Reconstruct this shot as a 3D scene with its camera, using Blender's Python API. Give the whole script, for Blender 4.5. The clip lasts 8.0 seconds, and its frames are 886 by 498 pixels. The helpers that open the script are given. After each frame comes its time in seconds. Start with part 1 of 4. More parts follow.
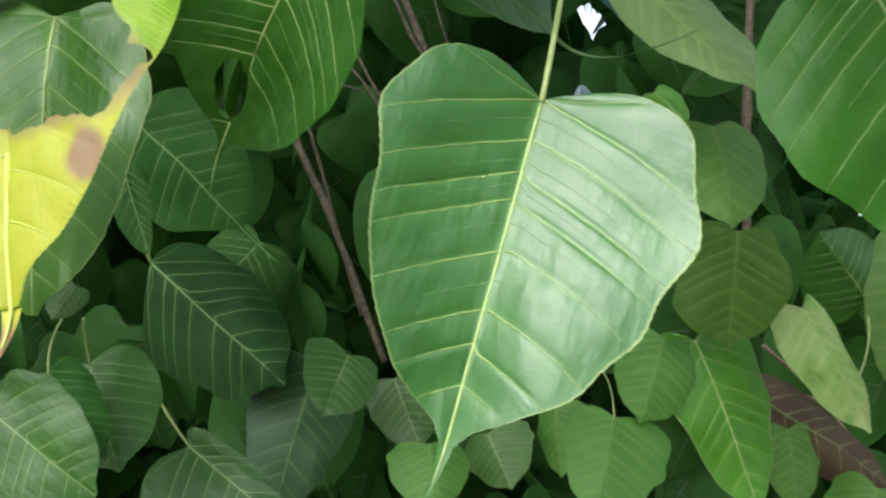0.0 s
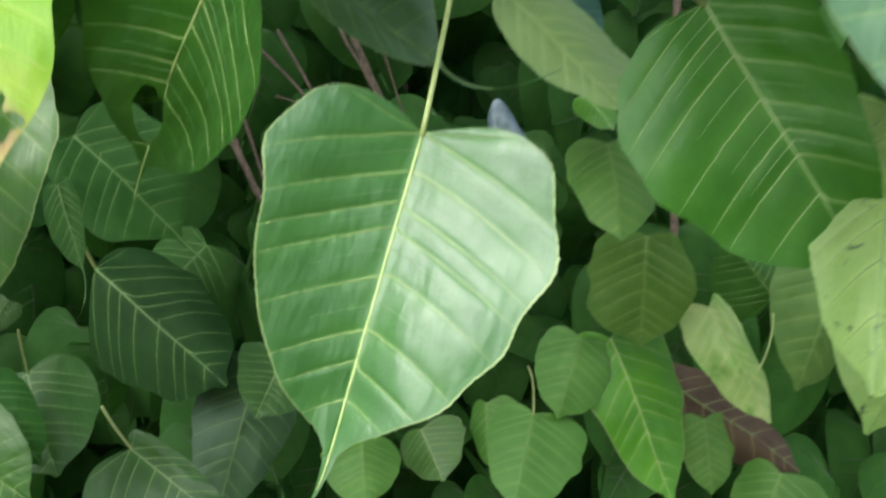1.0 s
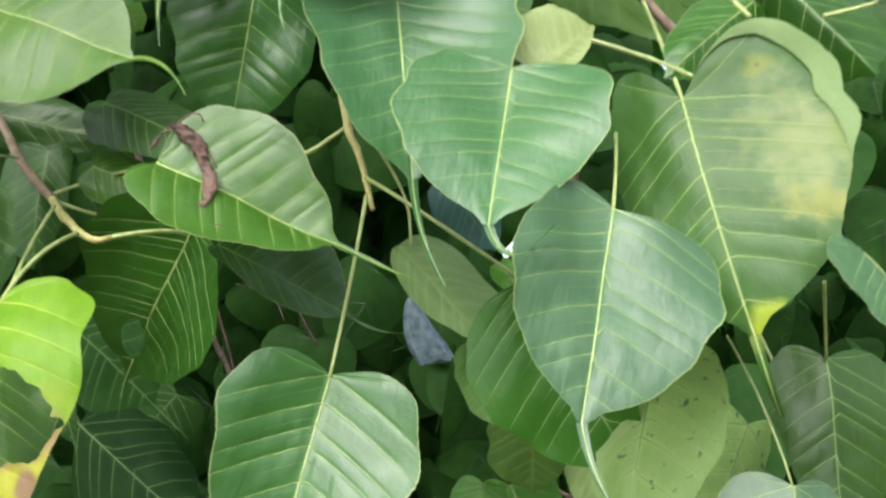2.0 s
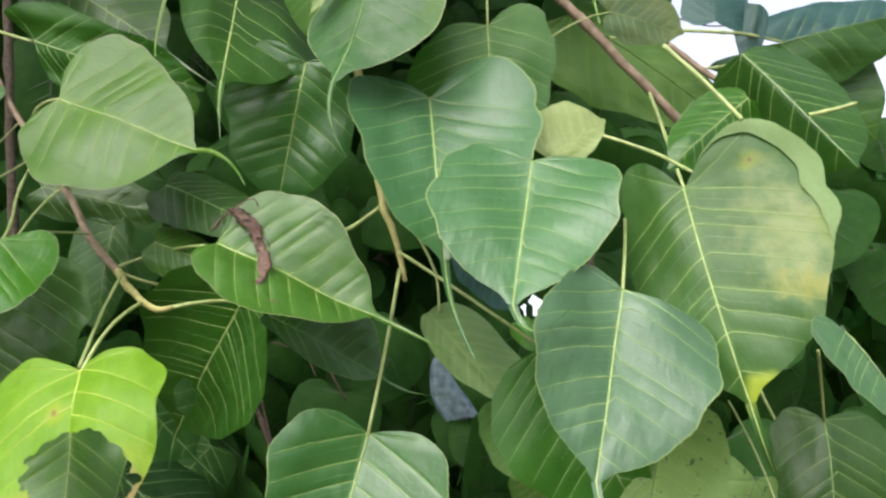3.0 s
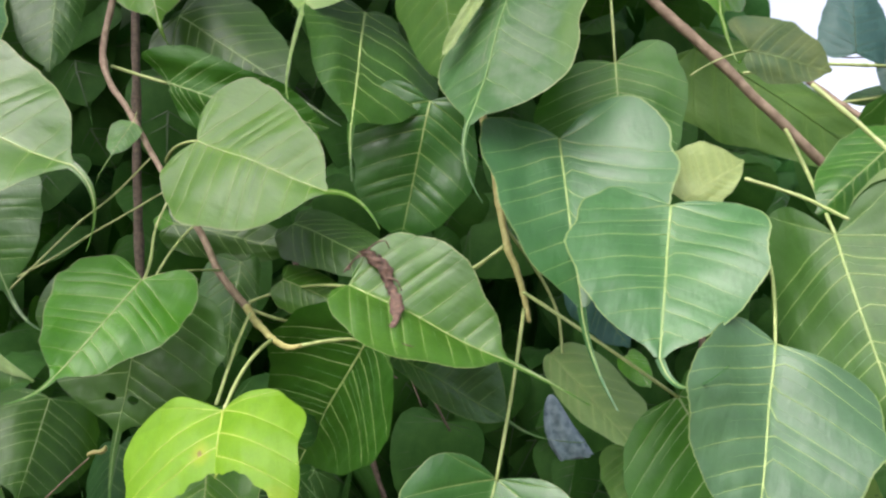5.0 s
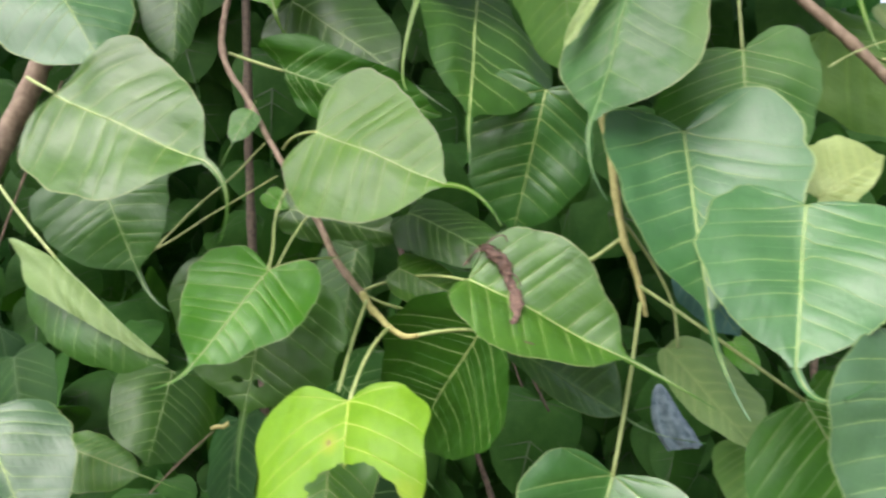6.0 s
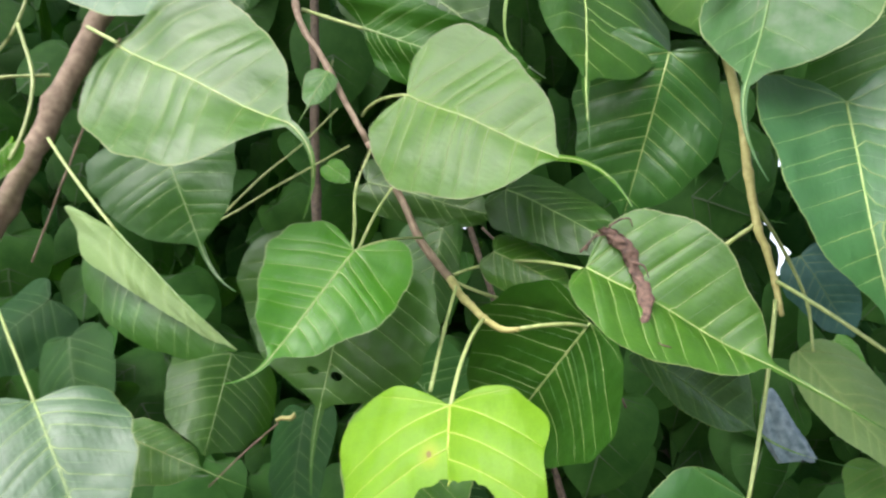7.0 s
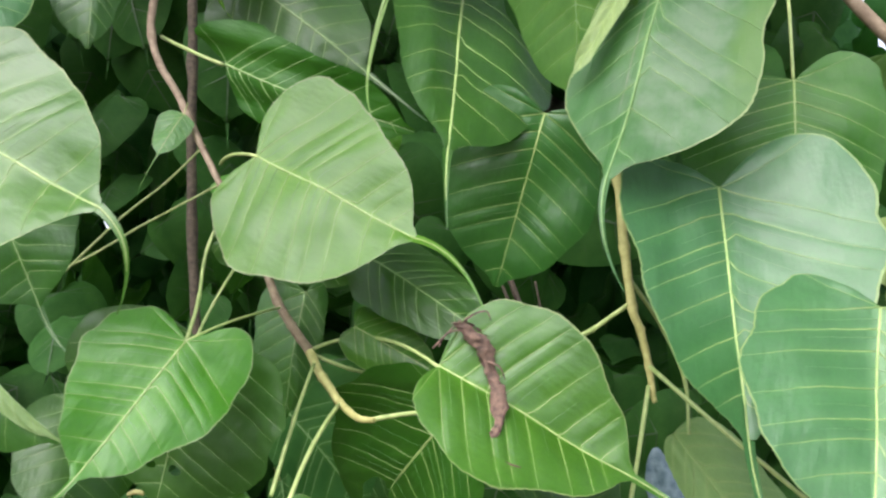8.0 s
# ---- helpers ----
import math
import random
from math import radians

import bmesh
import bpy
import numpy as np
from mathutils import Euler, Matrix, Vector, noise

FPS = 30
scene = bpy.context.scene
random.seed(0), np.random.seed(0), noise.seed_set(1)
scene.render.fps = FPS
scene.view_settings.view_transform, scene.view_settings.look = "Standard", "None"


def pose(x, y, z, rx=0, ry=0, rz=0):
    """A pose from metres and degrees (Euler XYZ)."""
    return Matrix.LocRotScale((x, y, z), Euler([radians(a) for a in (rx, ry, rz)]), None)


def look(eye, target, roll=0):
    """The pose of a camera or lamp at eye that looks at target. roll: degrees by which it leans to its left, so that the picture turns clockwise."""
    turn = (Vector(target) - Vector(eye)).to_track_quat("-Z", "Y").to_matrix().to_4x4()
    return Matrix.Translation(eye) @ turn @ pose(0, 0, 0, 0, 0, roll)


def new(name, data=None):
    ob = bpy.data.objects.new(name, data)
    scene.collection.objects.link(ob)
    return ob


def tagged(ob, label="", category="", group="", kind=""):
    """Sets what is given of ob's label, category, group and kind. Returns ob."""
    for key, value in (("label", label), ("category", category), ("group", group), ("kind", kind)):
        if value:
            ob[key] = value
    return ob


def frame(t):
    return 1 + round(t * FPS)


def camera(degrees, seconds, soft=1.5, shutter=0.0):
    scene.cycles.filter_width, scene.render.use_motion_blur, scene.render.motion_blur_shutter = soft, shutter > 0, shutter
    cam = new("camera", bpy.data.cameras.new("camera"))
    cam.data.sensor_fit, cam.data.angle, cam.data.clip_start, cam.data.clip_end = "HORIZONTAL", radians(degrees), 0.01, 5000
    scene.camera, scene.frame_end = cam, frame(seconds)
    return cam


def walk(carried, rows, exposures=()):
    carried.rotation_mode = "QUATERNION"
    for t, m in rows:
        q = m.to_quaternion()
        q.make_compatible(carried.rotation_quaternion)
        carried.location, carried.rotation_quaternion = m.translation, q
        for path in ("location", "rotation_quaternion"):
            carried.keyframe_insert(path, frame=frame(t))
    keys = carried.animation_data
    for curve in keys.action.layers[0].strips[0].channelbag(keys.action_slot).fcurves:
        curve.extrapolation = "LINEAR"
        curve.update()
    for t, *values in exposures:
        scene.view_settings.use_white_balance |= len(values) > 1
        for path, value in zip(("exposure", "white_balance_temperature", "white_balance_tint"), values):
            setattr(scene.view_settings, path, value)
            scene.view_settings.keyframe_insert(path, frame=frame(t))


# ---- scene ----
import itertools

cam = camera(59.0, 8.0, soft=2.4, shutter=0.4)
METRES, EYE, TILT, LEAN, TURN = 0.55, 1.5, 4.0, 0.0, 0.0
ROWS = [
    (0.0, 0.0, 0.0, 0.0, -0.0, 0.0, -0.0),
    (0.5, 0.0299, -0.0054, -0.0002, -0.78, -1.28, 0.62),
    (0.7, 0.0386, -0.004, 0.0021, -1.13, -1.8, 0.69),
    (1.0, 0.0626, -0.0457, 0.0267, -1.84, -1.08, 0.83),
    (1.2, 0.0667, -0.083, 0.0649, -4.23, -0.34, 0.75),
    (1.5, 0.1165, -0.1528, 0.1053, -3.7, 2.38, 1.74),
    (2.0, 0.1339, -0.3036, 0.153, -3.66, 5.25, 2.07),
    (3.5, 0.0899, -0.4054, 0.1887, -1.14, 9.72, 1.61),
    (4.0, 0.0623, -0.4112, 0.2171, 0.45, 10.21, 1.45),
    (5.5, 0.0534, -0.39, 0.2021, 5.49, 9.25, -0.44),
    (6.0, 0.0154, -0.408, 0.2403, 8.93, 7.26, -1.2),
    (6.5, -0.0614, -0.3985, 0.2618, 11.94, 6.77, -2.11),
    (6.8, -0.0649, -0.3499, 0.2698, 13.32, 5.27, -2.67),
    (7.0, -0.0816, -0.3048, 0.2553, 11.27, 5.6, -3.13),
    (7.2, -0.0335, -0.2451, 0.3226, 11.22, 3.7, -3.03),
    (7.3, -0.0338, -0.2345, 0.3277, 9.78, 5.23, -3.1),
    (7.5, -0.0277, -0.2379, 0.342, 8.47, 4.99, -3.37),
    (8.0, -0.0103, -0.2264, 0.3792, 6.91, 3.83, -3.11),
]
walk(cam, [(t, pose(0, 0, EYE, TILT, LEAN, TURN) @ pose(METRES * x, METRES * y, METRES * z, 90 + pitch, roll, yaw)) for t, x, y, z, yaw, pitch, roll in ROWS],
     exposures=[(0.0, 1.72, 6350, 8), (1.0, 1.84, 6350, 9), (1.5, 1.92, 6250, 16), (2.0, 1.69, 6450, 14), (3.5, 1.48, 6550, 15), (4.0, 1.53, 6500, 16),
                (5.5, 1.6, 6550, 17), (6.5, 1.79, 6500, 17), (7.0, 1.81, 6400, 15), (7.5, 1.8, 6300, 12), (8.0, 1.79, 6300, 13)])

# ---- light ----
world = bpy.data.worlds.new("overcast_sky")
scene.world = world
world.use_nodes = True
wn = world.node_tree.nodes
sky = wn.new("ShaderNodeTexSky")
sky.sky_type, sky.sun_disc = "NISHITA", False
sky.sun_elevation, sky.sun_rotation = radians(47), radians(205)
sky.dust_density = 4.0
cloud = wn.new("ShaderNodeHueSaturation")
cloud.inputs["Saturation"].default_value = 0.42
world.node_tree.links.new(sky.outputs[0], cloud.inputs["Color"])
world.node_tree.links.new(cloud.outputs[0], wn["Background"].inputs[0])
wn["Background"].inputs[1].default_value = 0.15
sun_data = bpy.data.lights.new("sun", "SUN")
sun_data.energy, sun_data.angle, sun_data.color = 1.5, radians(70), (1.0, 0.972, 0.985)
sun = new("sun", sun_data)
sun.matrix_basis = look((-0.85, -1.5, 3.75), (0.0, 0.35, 1.6))


# ---- materials ----
def nodes_of(name):
    m = bpy.data.materials.new(name)
    m.use_nodes = True
    return m, m.node_tree.nodes, m.node_tree.links, m.node_tree.nodes["Principled BSDF"]


def ramp(nt, stops):
    r = nt.new("ShaderNodeValToRGB")
    while len(r.color_ramp.elements) < len(stops):
        r.color_ramp.elements.new(0.5)
    for e, (p, c) in zip(r.color_ramp.elements, stops):
        e.position, e.color = p, (*c, 1)
    return r


def leaf_skin(name, low, high, gloss=0.38, glow=0.25, spots=None, spot_cover=0.62, spot_scale=60.0, vary=0.35, shine=0.5, blotch=None, blotch_cover=0.55):
    """Waxy leaf: two-scale colour, netted fine veins, pitted relief, light passing through."""
    m, n, l, p = nodes_of(name)
    co = n.new("ShaderNodeTexCoord")
    info = n.new("ShaderNodeObjectInfo")
    shift = n.new("ShaderNodeVectorMath")
    shift.operation = "MULTIPLY_ADD"
    l.new(info.outputs["Random"], shift.inputs[0])
    shift.inputs[1].default_value = (3.1, 5.3, 7.7)
    l.new(co.outputs["Object"], shift.inputs[2])
    # paler flesh beside the veins
    near = n.new("ShaderNodeAttribute")
    near.attribute_name = "vein_near"
    big = n.new("ShaderNodeTexNoise")
    big.inputs["Scale"].default_value, big.inputs["Detail"].default_value, big.inputs["Roughness"].default_value = 28, 9, 0.64
    l.new(shift.outputs[0], big.inputs["Vector"])
    cr = ramp(n, [(0.3, low), (0.72, high)])
    l.new(big.outputs[0], cr.inputs[0])
    net = n.new("ShaderNodeTexVoronoi")
    net.feature, net.inputs["Scale"].default_value = "DISTANCE_TO_EDGE", 330
    l.new(shift.outputs[0], net.inputs["Vector"])
    nr = n.new("ShaderNodeMapRange")
    nr.inputs[1].default_value, nr.inputs[2].default_value, nr.inputs[3].default_value, nr.inputs[4].default_value = 0.0, 0.12, 1.07, 1.0
    l.new(net.outputs["Distance"], nr.inputs[0])
    hsv = n.new("ShaderNodeHueSaturation")
    flesh = n.new("ShaderNodeMix")
    flesh.data_type = "RGBA"
    soft = n.new("ShaderNodeMath")
    soft.operation = "MULTIPLY"
    soft.inputs[1].default_value = 0.36
    l.new(near.outputs["Fac"], soft.inputs[0])
    l.new(soft.outputs[0], flesh.inputs[0])
    l.new(cr.outputs[0], flesh.inputs[6])
    flesh.inputs[7].default_value = (high[0] * 1.7 + 0.012, high[1] * 1.45 + 0.01, high[2] * 1.5, 1)
    l.new(flesh.outputs[2], hsv.inputs["Color"])
    tint = n.new("ShaderNodeMath")
    tint.operation = "MULTIPLY"
    l.new(info.outputs["Random"], tint.inputs[0])
    tint.inputs[1].default_value = 7.31
    part_of = n.new("ShaderNodeMath")
    part_of.operation = "FRACT"
    l.new(tint.outputs[0], part_of.inputs[0])
    hue = n.new("ShaderNodeMapRange")
    hue.inputs[3].default_value, hue.inputs[4].default_value = 0.5 - 0.01 * vary, 0.5 + 0.045 * vary
    l.new(part_of.outputs[0], hue.inputs[0])
    l.new(hue.outputs[0], hsv.inputs["Hue"])
    mul = n.new("ShaderNodeMath")
    mul.operation = "MULTIPLY_ADD"
    l.new(info.outputs["Random"], mul.inputs[0])
    mul.inputs[1].default_value, mul.inputs[2].default_value = vary, 1 - vary / 2
    val = n.new("ShaderNodeMath")
    val.operation = "MULTIPLY"
    l.new(mul.outputs[0], val.inputs[0])
    l.new(nr.outputs[0], val.inputs[1])
    l.new(val.outputs[0], hsv.inputs["Value"])
    col = hsv.outputs[0]
    for tone, cover, scale, detail in ((blotch, blotch_cover, 22.0, 5), (spots, spot_cover, spot_scale, 2)):
        if tone:
            s = n.new("ShaderNodeTexNoise")
            s.inputs["Scale"].default_value, s.inputs["Detail"].default_value = scale, detail
            l.new(shift.outputs[0], s.inputs["Vector"])
            sr = n.new("ShaderNodeMapRange")
            sr.inputs[1].default_value, sr.inputs[2].default_value = cover, cover + 0.07
            l.new(s.outputs[0], sr.inputs[0])
            mx = n.new("ShaderNodeMix")
            mx.data_type = "RGBA"
            l.new(sr.outputs[0], mx.inputs[0])
            l.new(col, mx.inputs[6])
            mx.inputs[7].default_value = (*tone, 1)
            col = mx.outputs[2]
    l.new(col, p.inputs["Base Color"])
    p.inputs["Roughness"].default_value = gloss
    rough = n.new("ShaderNodeMapRange")
    rough.inputs[3].default_value, rough.inputs[4].default_value = gloss - 0.06, gloss + 0.14
    fine = n.new("ShaderNodeTexNoise")
    fine.inputs["Scale"].default_value, fine.inputs["Detail"].default_value = 240, 4
    l.new(shift.outputs[0], fine.inputs["Vector"])
    l.new(fine.outputs[0], rough.inputs[0])
    l.new(rough.outputs[0], p.inputs["Roughness"])
    add = n.new("ShaderNodeMath")
    add.operation = "MULTIPLY_ADD"
    l.new(fine.outputs[0], add.inputs[0])
    add.inputs[1].default_value = 0.5
    l.new(nr.outputs[0], add.inputs[2])
    # small wrinkles that run across the side veins
    chart = n.new("ShaderNodeUVMap")
    stretch = n.new("ShaderNodeVectorMath")
    stretch.operation = "MULTIPLY_ADD"
    l.new(chart.outputs[0], stretch.inputs[0])
    stretch.inputs[1].default_value = (11, 34, 1)
    l.new(info.outputs["Random"], stretch.inputs[2])
    wrinkle = n.new("ShaderNodeTexNoise")
    wrinkle.inputs["Scale"].default_value, wrinkle.inputs["Detail"].default_value = 1.0, 3
    l.new(stretch.outputs[0], wrinkle.inputs["Vector"])
    relief = n.new("ShaderNodeMath")
    relief.operation = "MULTIPLY_ADD"
    l.new(wrinkle.outputs[0], relief.inputs[0])
    relief.inputs[1].default_value = 1.5
    l.new(add.outputs[0], relief.inputs[2])
    bump = n.new("ShaderNodeBump")
    bump.inputs["Strength"].default_value, bump.inputs["Distance"].default_value = 0.42, 0.0008
    l.new(relief.outputs[0], bump.inputs["Height"])
    l.new(bump.outputs[0], p.inputs["Normal"])
    p.inputs["Specular IOR Level"].default_value = shine
    tr = n.new("ShaderNodeBsdfTranslucent")
    warm = n.new("ShaderNodeMix")
    warm.data_type, warm.blend_type = "RGBA", "MULTIPLY"
    warm.inputs[0].default_value = 1.0
    l.new(col, warm.inputs[6])
    warm.inputs[7].default_value = (2.0, 2.2, 0.8, 1)
    l.new(warm.outputs[2], tr.inputs["Color"])
    mix = n.new("ShaderNodeMixShader")
    mix.inputs[0].default_value = glow
    l.new(p.outputs[0], mix.inputs[1])
    l.new(tr.outputs[0], mix.inputs[2])
    l.new(mix.outputs[0], n["Material Output"].inputs[0])
    return m


def patch(m, tone, along, across, soft=0.25, noise_scale=30.0, rough=0.6, lean=0.0):
    """A stain of its own shape: round a place on the blade (along the midrib, across), with a ragged edge."""
    n, l = m.node_tree.nodes, m.node_tree.links
    uv = n.new("ShaderNodeUVMap")
    mp = n.new("ShaderNodeVectorMath")
    mp.operation = "SUBTRACT"
    mp.inputs[1].default_value = (along[0], across[0], 0)
    l.new(uv.outputs[0], mp.inputs[0])
    shear = n.new("ShaderNodeCombineXYZ")
    for k, way in enumerate(((1, lean, 0), (0, 1, 0))):
        dot = n.new("ShaderNodeVectorMath")
        dot.operation = "DOT_PRODUCT"
        dot.inputs[1].default_value = way
        l.new(mp.outputs[0], dot.inputs[0])
        l.new(dot.outputs["Value"], shear.inputs[k])
    sc = n.new("ShaderNodeVectorMath")
    sc.operation = "DIVIDE"
    sc.inputs[1].default_value = (along[1], across[1], 1)
    l.new(shear.outputs[0], sc.inputs[0])
    ln = n.new("ShaderNodeVectorMath")
    ln.operation = "LENGTH"
    l.new(sc.outputs[0], ln.inputs[0])
    co = n.new("ShaderNodeTexCoord")
    t = n.new("ShaderNodeTexNoise")
    t.inputs["Scale"].default_value, t.inputs["Detail"].default_value = noise_scale, 5
    l.new(co.outputs["Object"], t.inputs["Vector"])
    ad = n.new("ShaderNodeMath")
    ad.operation = "MULTIPLY_ADD"
    l.new(t.outputs[0], ad.inputs[0])
    ad.inputs[1].default_value = rough * 2
    l.new(ln.outputs["Value"], ad.inputs[2])
    r = n.new("ShaderNodeMapRange")
    r.inputs[1].default_value, r.inputs[2].default_value, r.inputs[3].default_value, r.inputs[4].default_value = 1 + rough - soft, 1 + rough + soft, 1.0, 0.0
    l.new(ad.outputs[0], r.inputs[0])
    for target in ([n["Principled BSDF"].inputs["Base Color"]]):
        old = target.links[0].from_socket
        mx = n.new("ShaderNodeMix")
        mx.data_type = "RGBA"
        l.new(r.outputs[0], mx.inputs[0])
        l.new(old, mx.inputs[6])
        mx.inputs[7].default_value = (*tone, 1)
        l.new(mx.outputs[2], target)
    return m


def stem_skin(name, low, high, rough=0.6, scale=180.0, depth=0.0006):
    m, n, l, p = nodes_of(name)
    co = n.new("ShaderNodeTexCoord")
    t = n.new("ShaderNodeTexNoise")
    t.inputs["Scale"].default_value, t.inputs["Detail"].default_value = scale, 5
    l.new(co.outputs["Object"], t.inputs["Vector"])
    c = ramp(n, [(0.32, low), (0.7, high)])
    l.new(t.outputs[0], c.inputs[0])
    l.new(c.outputs[0], p.inputs["Base Color"])
    p.inputs["Roughness"].default_value = rough
    b = n.new("ShaderNodeBump")
    b.inputs["Strength"].default_value, b.inputs["Distance"].default_value = 0.6, depth
    l.new(t.outputs[0], b.inputs["Height"])
    l.new(b.outputs[0], p.inputs["Normal"])
    return m


MID = leaf_skin("leaf_green", (0.028, 0.094, 0.006), (0.048, 0.136, 0.012), gloss=0.36, shine=0.62, glow=0.38, spots=(0.2, 0.27, 0.14), spot_cover=0.77, spot_scale=420.0)
DEEP = leaf_skin("leaf_deep_green", (0.018, 0.064, 0.006), (0.032, 0.092, 0.01), gloss=0.38, glow=0.3, shine=0.45, spots=(0.16, 0.2, 0.1), spot_cover=0.79, spot_scale=380.0)
LUSH = leaf_skin("leaf_lush_green", (0.016, 0.078, 0.005), (0.03, 0.11, 0.009), gloss=0.42, glow=0.25, shine=0.24)
RIDGED = leaf_skin("leaf_ridged_green", (0.016, 0.068, 0.007), (0.03, 0.098, 0.013), gloss=0.36, glow=0.25, shine=0.7)
# Darker leaf green: shade inside the crown is put into its colour.
SHADE = leaf_skin("leaf_shade_tinted_green", (0.014, 0.054, 0.009), (0.029, 0.087, 0.016), gloss=0.6, glow=0.2, shine=0.1)
TEAL = leaf_skin("leaf_bluish_green", (0.024, 0.08, 0.021), (0.041, 0.113, 0.035), gloss=0.38, glow=0.18, shine=0.52)
# Bluish light of the sky on these leaves is painted into the green.
SKYLIT = leaf_skin("leaf_skylight_tinted", (0.016, 0.066, 0.058), (0.038, 0.108, 0.102), gloss=0.42, glow=0.4, shine=0.5)
AGED = leaf_skin("leaf_aged_olive", (0.02, 0.062, 0.022), (0.072, 0.1, 0.024), gloss=0.5, shine=0.25)
UNDER = leaf_skin("leaf_pale_back", (0.1, 0.158, 0.05), (0.13, 0.196, 0.07), gloss=0.55, shine=0.3)
# Darkest copy of the leaf green, coloured as if in heavy shade.
DEEP_SHADE = leaf_skin("leaf_deep_shade_green", (0.007, 0.027, 0.006), (0.014, 0.045, 0.01), gloss=0.6, glow=0.1, shine=0.1)
GLOSSY = leaf_skin("leaf_glossy_green", (0.02, 0.074, 0.01), (0.036, 0.106, 0.017), gloss=0.36, shine=0.72, glow=0.3)
BLOOM = leaf_skin("leaf_bluish_bloom", (0.027, 0.077, 0.027), (0.045, 0.11, 0.042), gloss=0.42, glow=0.15, shine=0.62)
FRESH = leaf_skin("leaf_fresh_green", (0.044, 0.142, 0.005), (0.07, 0.185, 0.01), gloss=0.36, shine=0.45, glow=0.4)
PALE = leaf_skin("leaf_pale_underside", (0.098, 0.186, 0.04), (0.135, 0.23, 0.058), gloss=0.55, spots=(0.035, 0.075, 0.022), spot_cover=0.645, spot_scale=170.0)
YOUNG = leaf_skin("leaf_pale_lime", (0.155, 0.22, 0.065), (0.195, 0.262, 0.09), gloss=0.5, glow=0.2)
OLIVE = leaf_skin("leaf_dull_olive", (0.042, 0.11, 0.016), (0.074, 0.155, 0.029), gloss=0.5, shine=0.25)
GREYED = leaf_skin("leaf_greyed", (0.02, 0.056, 0.018), (0.038, 0.082, 0.032), gloss=0.5, shine=0.35)
# Mottled lime leaf; sunlight on it is put into the pale colours.
LIME = leaf_skin("leaf_sunlit_mottled_lime", (0.13, 0.26, 0.03), (0.3, 0.36, 0.15), gloss=0.5, blotch=(0.07, 0.19, 0.015), blotch_cover=0.48)
YELLOW = leaf_skin("leaf_yellow_green", (0.088, 0.205, 0.004), (0.118, 0.24, 0.008), gloss=0.48, glow=0.3, vary=0.05, shine=0.28)
patch(YELLOW, (0.25, 0.265, 0.016), (0.85, 0.3), (0.5, 0.9), soft=0.3, noise_scale=50)
patch(YELLOW, (0.2, 0.27, 0.008), (0.21, 0.05), (0.58, 0.042), soft=0.5, noise_scale=60)
patch(YELLOW, (0.15, 0.085, 0.042), (0.535, 0.155), (0.4, 0.27), soft=0.12, noise_scale=70, rough=0.22, lean=0.24)
patch(YELLOW, (0.16, 0.09, 0.045), (0.77, 0.055), (0.275, 0.05), soft=0.2, noise_scale=80, rough=0.5)
patch(YELLOW, (0.13, 0.06, 0.025), (0.21, 0.014), (0.58, 0.011), soft=0.2, noise_scale=90, rough=0.3)
patch(YELLOW, (0.14, 0.07, 0.03), (1.2, 0.12), (0.5, 0.2), soft=0.2, noise_scale=60)
OLD = leaf_skin("leaf_ageing_green", (0.024, 0.075, 0.011), (0.04, 0.106, 0.02), gloss=0.4, vary=0.05, shine=0.3)
patch(OLD, (0.14, 0.19, 0.06), (0.36, 0.22), (0.17, 0.13), soft=0.7, noise_scale=110, rough=1.5, lean=0.4)
patch(OLD, (0.18, 0.21, 0.045), (0.62, 0.06), (0.15, 0.14), soft=0.6, noise_scale=130, rough=1.4, lean=0.5)
patch(OLD, (0.1, 0.16, 0.02), (0.5, 0.3), (0.02, 0.06), soft=0.4, noise_scale=60, rough=0.8)
patch(OLD, (0.13, 0.18, 0.025), (-0.03, 0.04), (0.23, 0.04), soft=0.6, noise_scale=160, rough=1.0)
patch(OLD, (0.12, 0.07, 0.03), (-0.03, 0.008), (0.23, 0.008), soft=0.3, noise_scale=200)
patch(OLD, (0.24, 0.32, 0.03), (0.98, 0.08), (0.43, 0.07), noise_scale=60)
SCAR = leaf_skin("leaf_scratched_green", (0.02, 0.075, 0.016), (0.034, 0.102, 0.025), gloss=0.42, vary=0.05, shine=0.3)
# Pale scratched patch, with a soft sheen painted into its tone.
patch(SCAR, (0.08, 0.135, 0.07), (0.5, 0.3), (0.3, 0.16), soft=0.5, noise_scale=110, rough=1.6)
patch(SCAR, (0.055, 0.12, 0.025), (0.45, 0.3), (0.04, 0.1), soft=0.5, noise_scale=70, rough=1.0)
patch(SCAR, (0.1, 0.125, 0.07), (0.4, 0.3), (0.585, 0.007), soft=0.4, noise_scale=160, rough=0.9)
DEAD = leaf_skin("dead_leaf_brown", (0.035, 0.022, 0.014), (0.085, 0.055, 0.035), gloss=0.7, glow=0.1, shine=0.3)
RIM = leaf_skin("leaf_pale_edge", (0.12, 0.175, 0.055), (0.16, 0.22, 0.08), gloss=0.5)
VEIN = stem_skin("vein_yellow_green", (0.2, 0.3, 0.085), (0.3, 0.39, 0.14), rough=0.5)
VEIN_SIDE = stem_skin("vein_side_green", (0.16, 0.265, 0.07), (0.25, 0.345, 0.12), rough=0.5)
VEIN_FINE = stem_skin("vein_fine_green", (0.08, 0.18, 0.05), (0.12, 0.23, 0.075), rough=0.5)
VEIN_GOLD = stem_skin("vein_golden", (0.27, 0.36, 0.045), (0.33, 0.41, 0.08), rough=0.5)
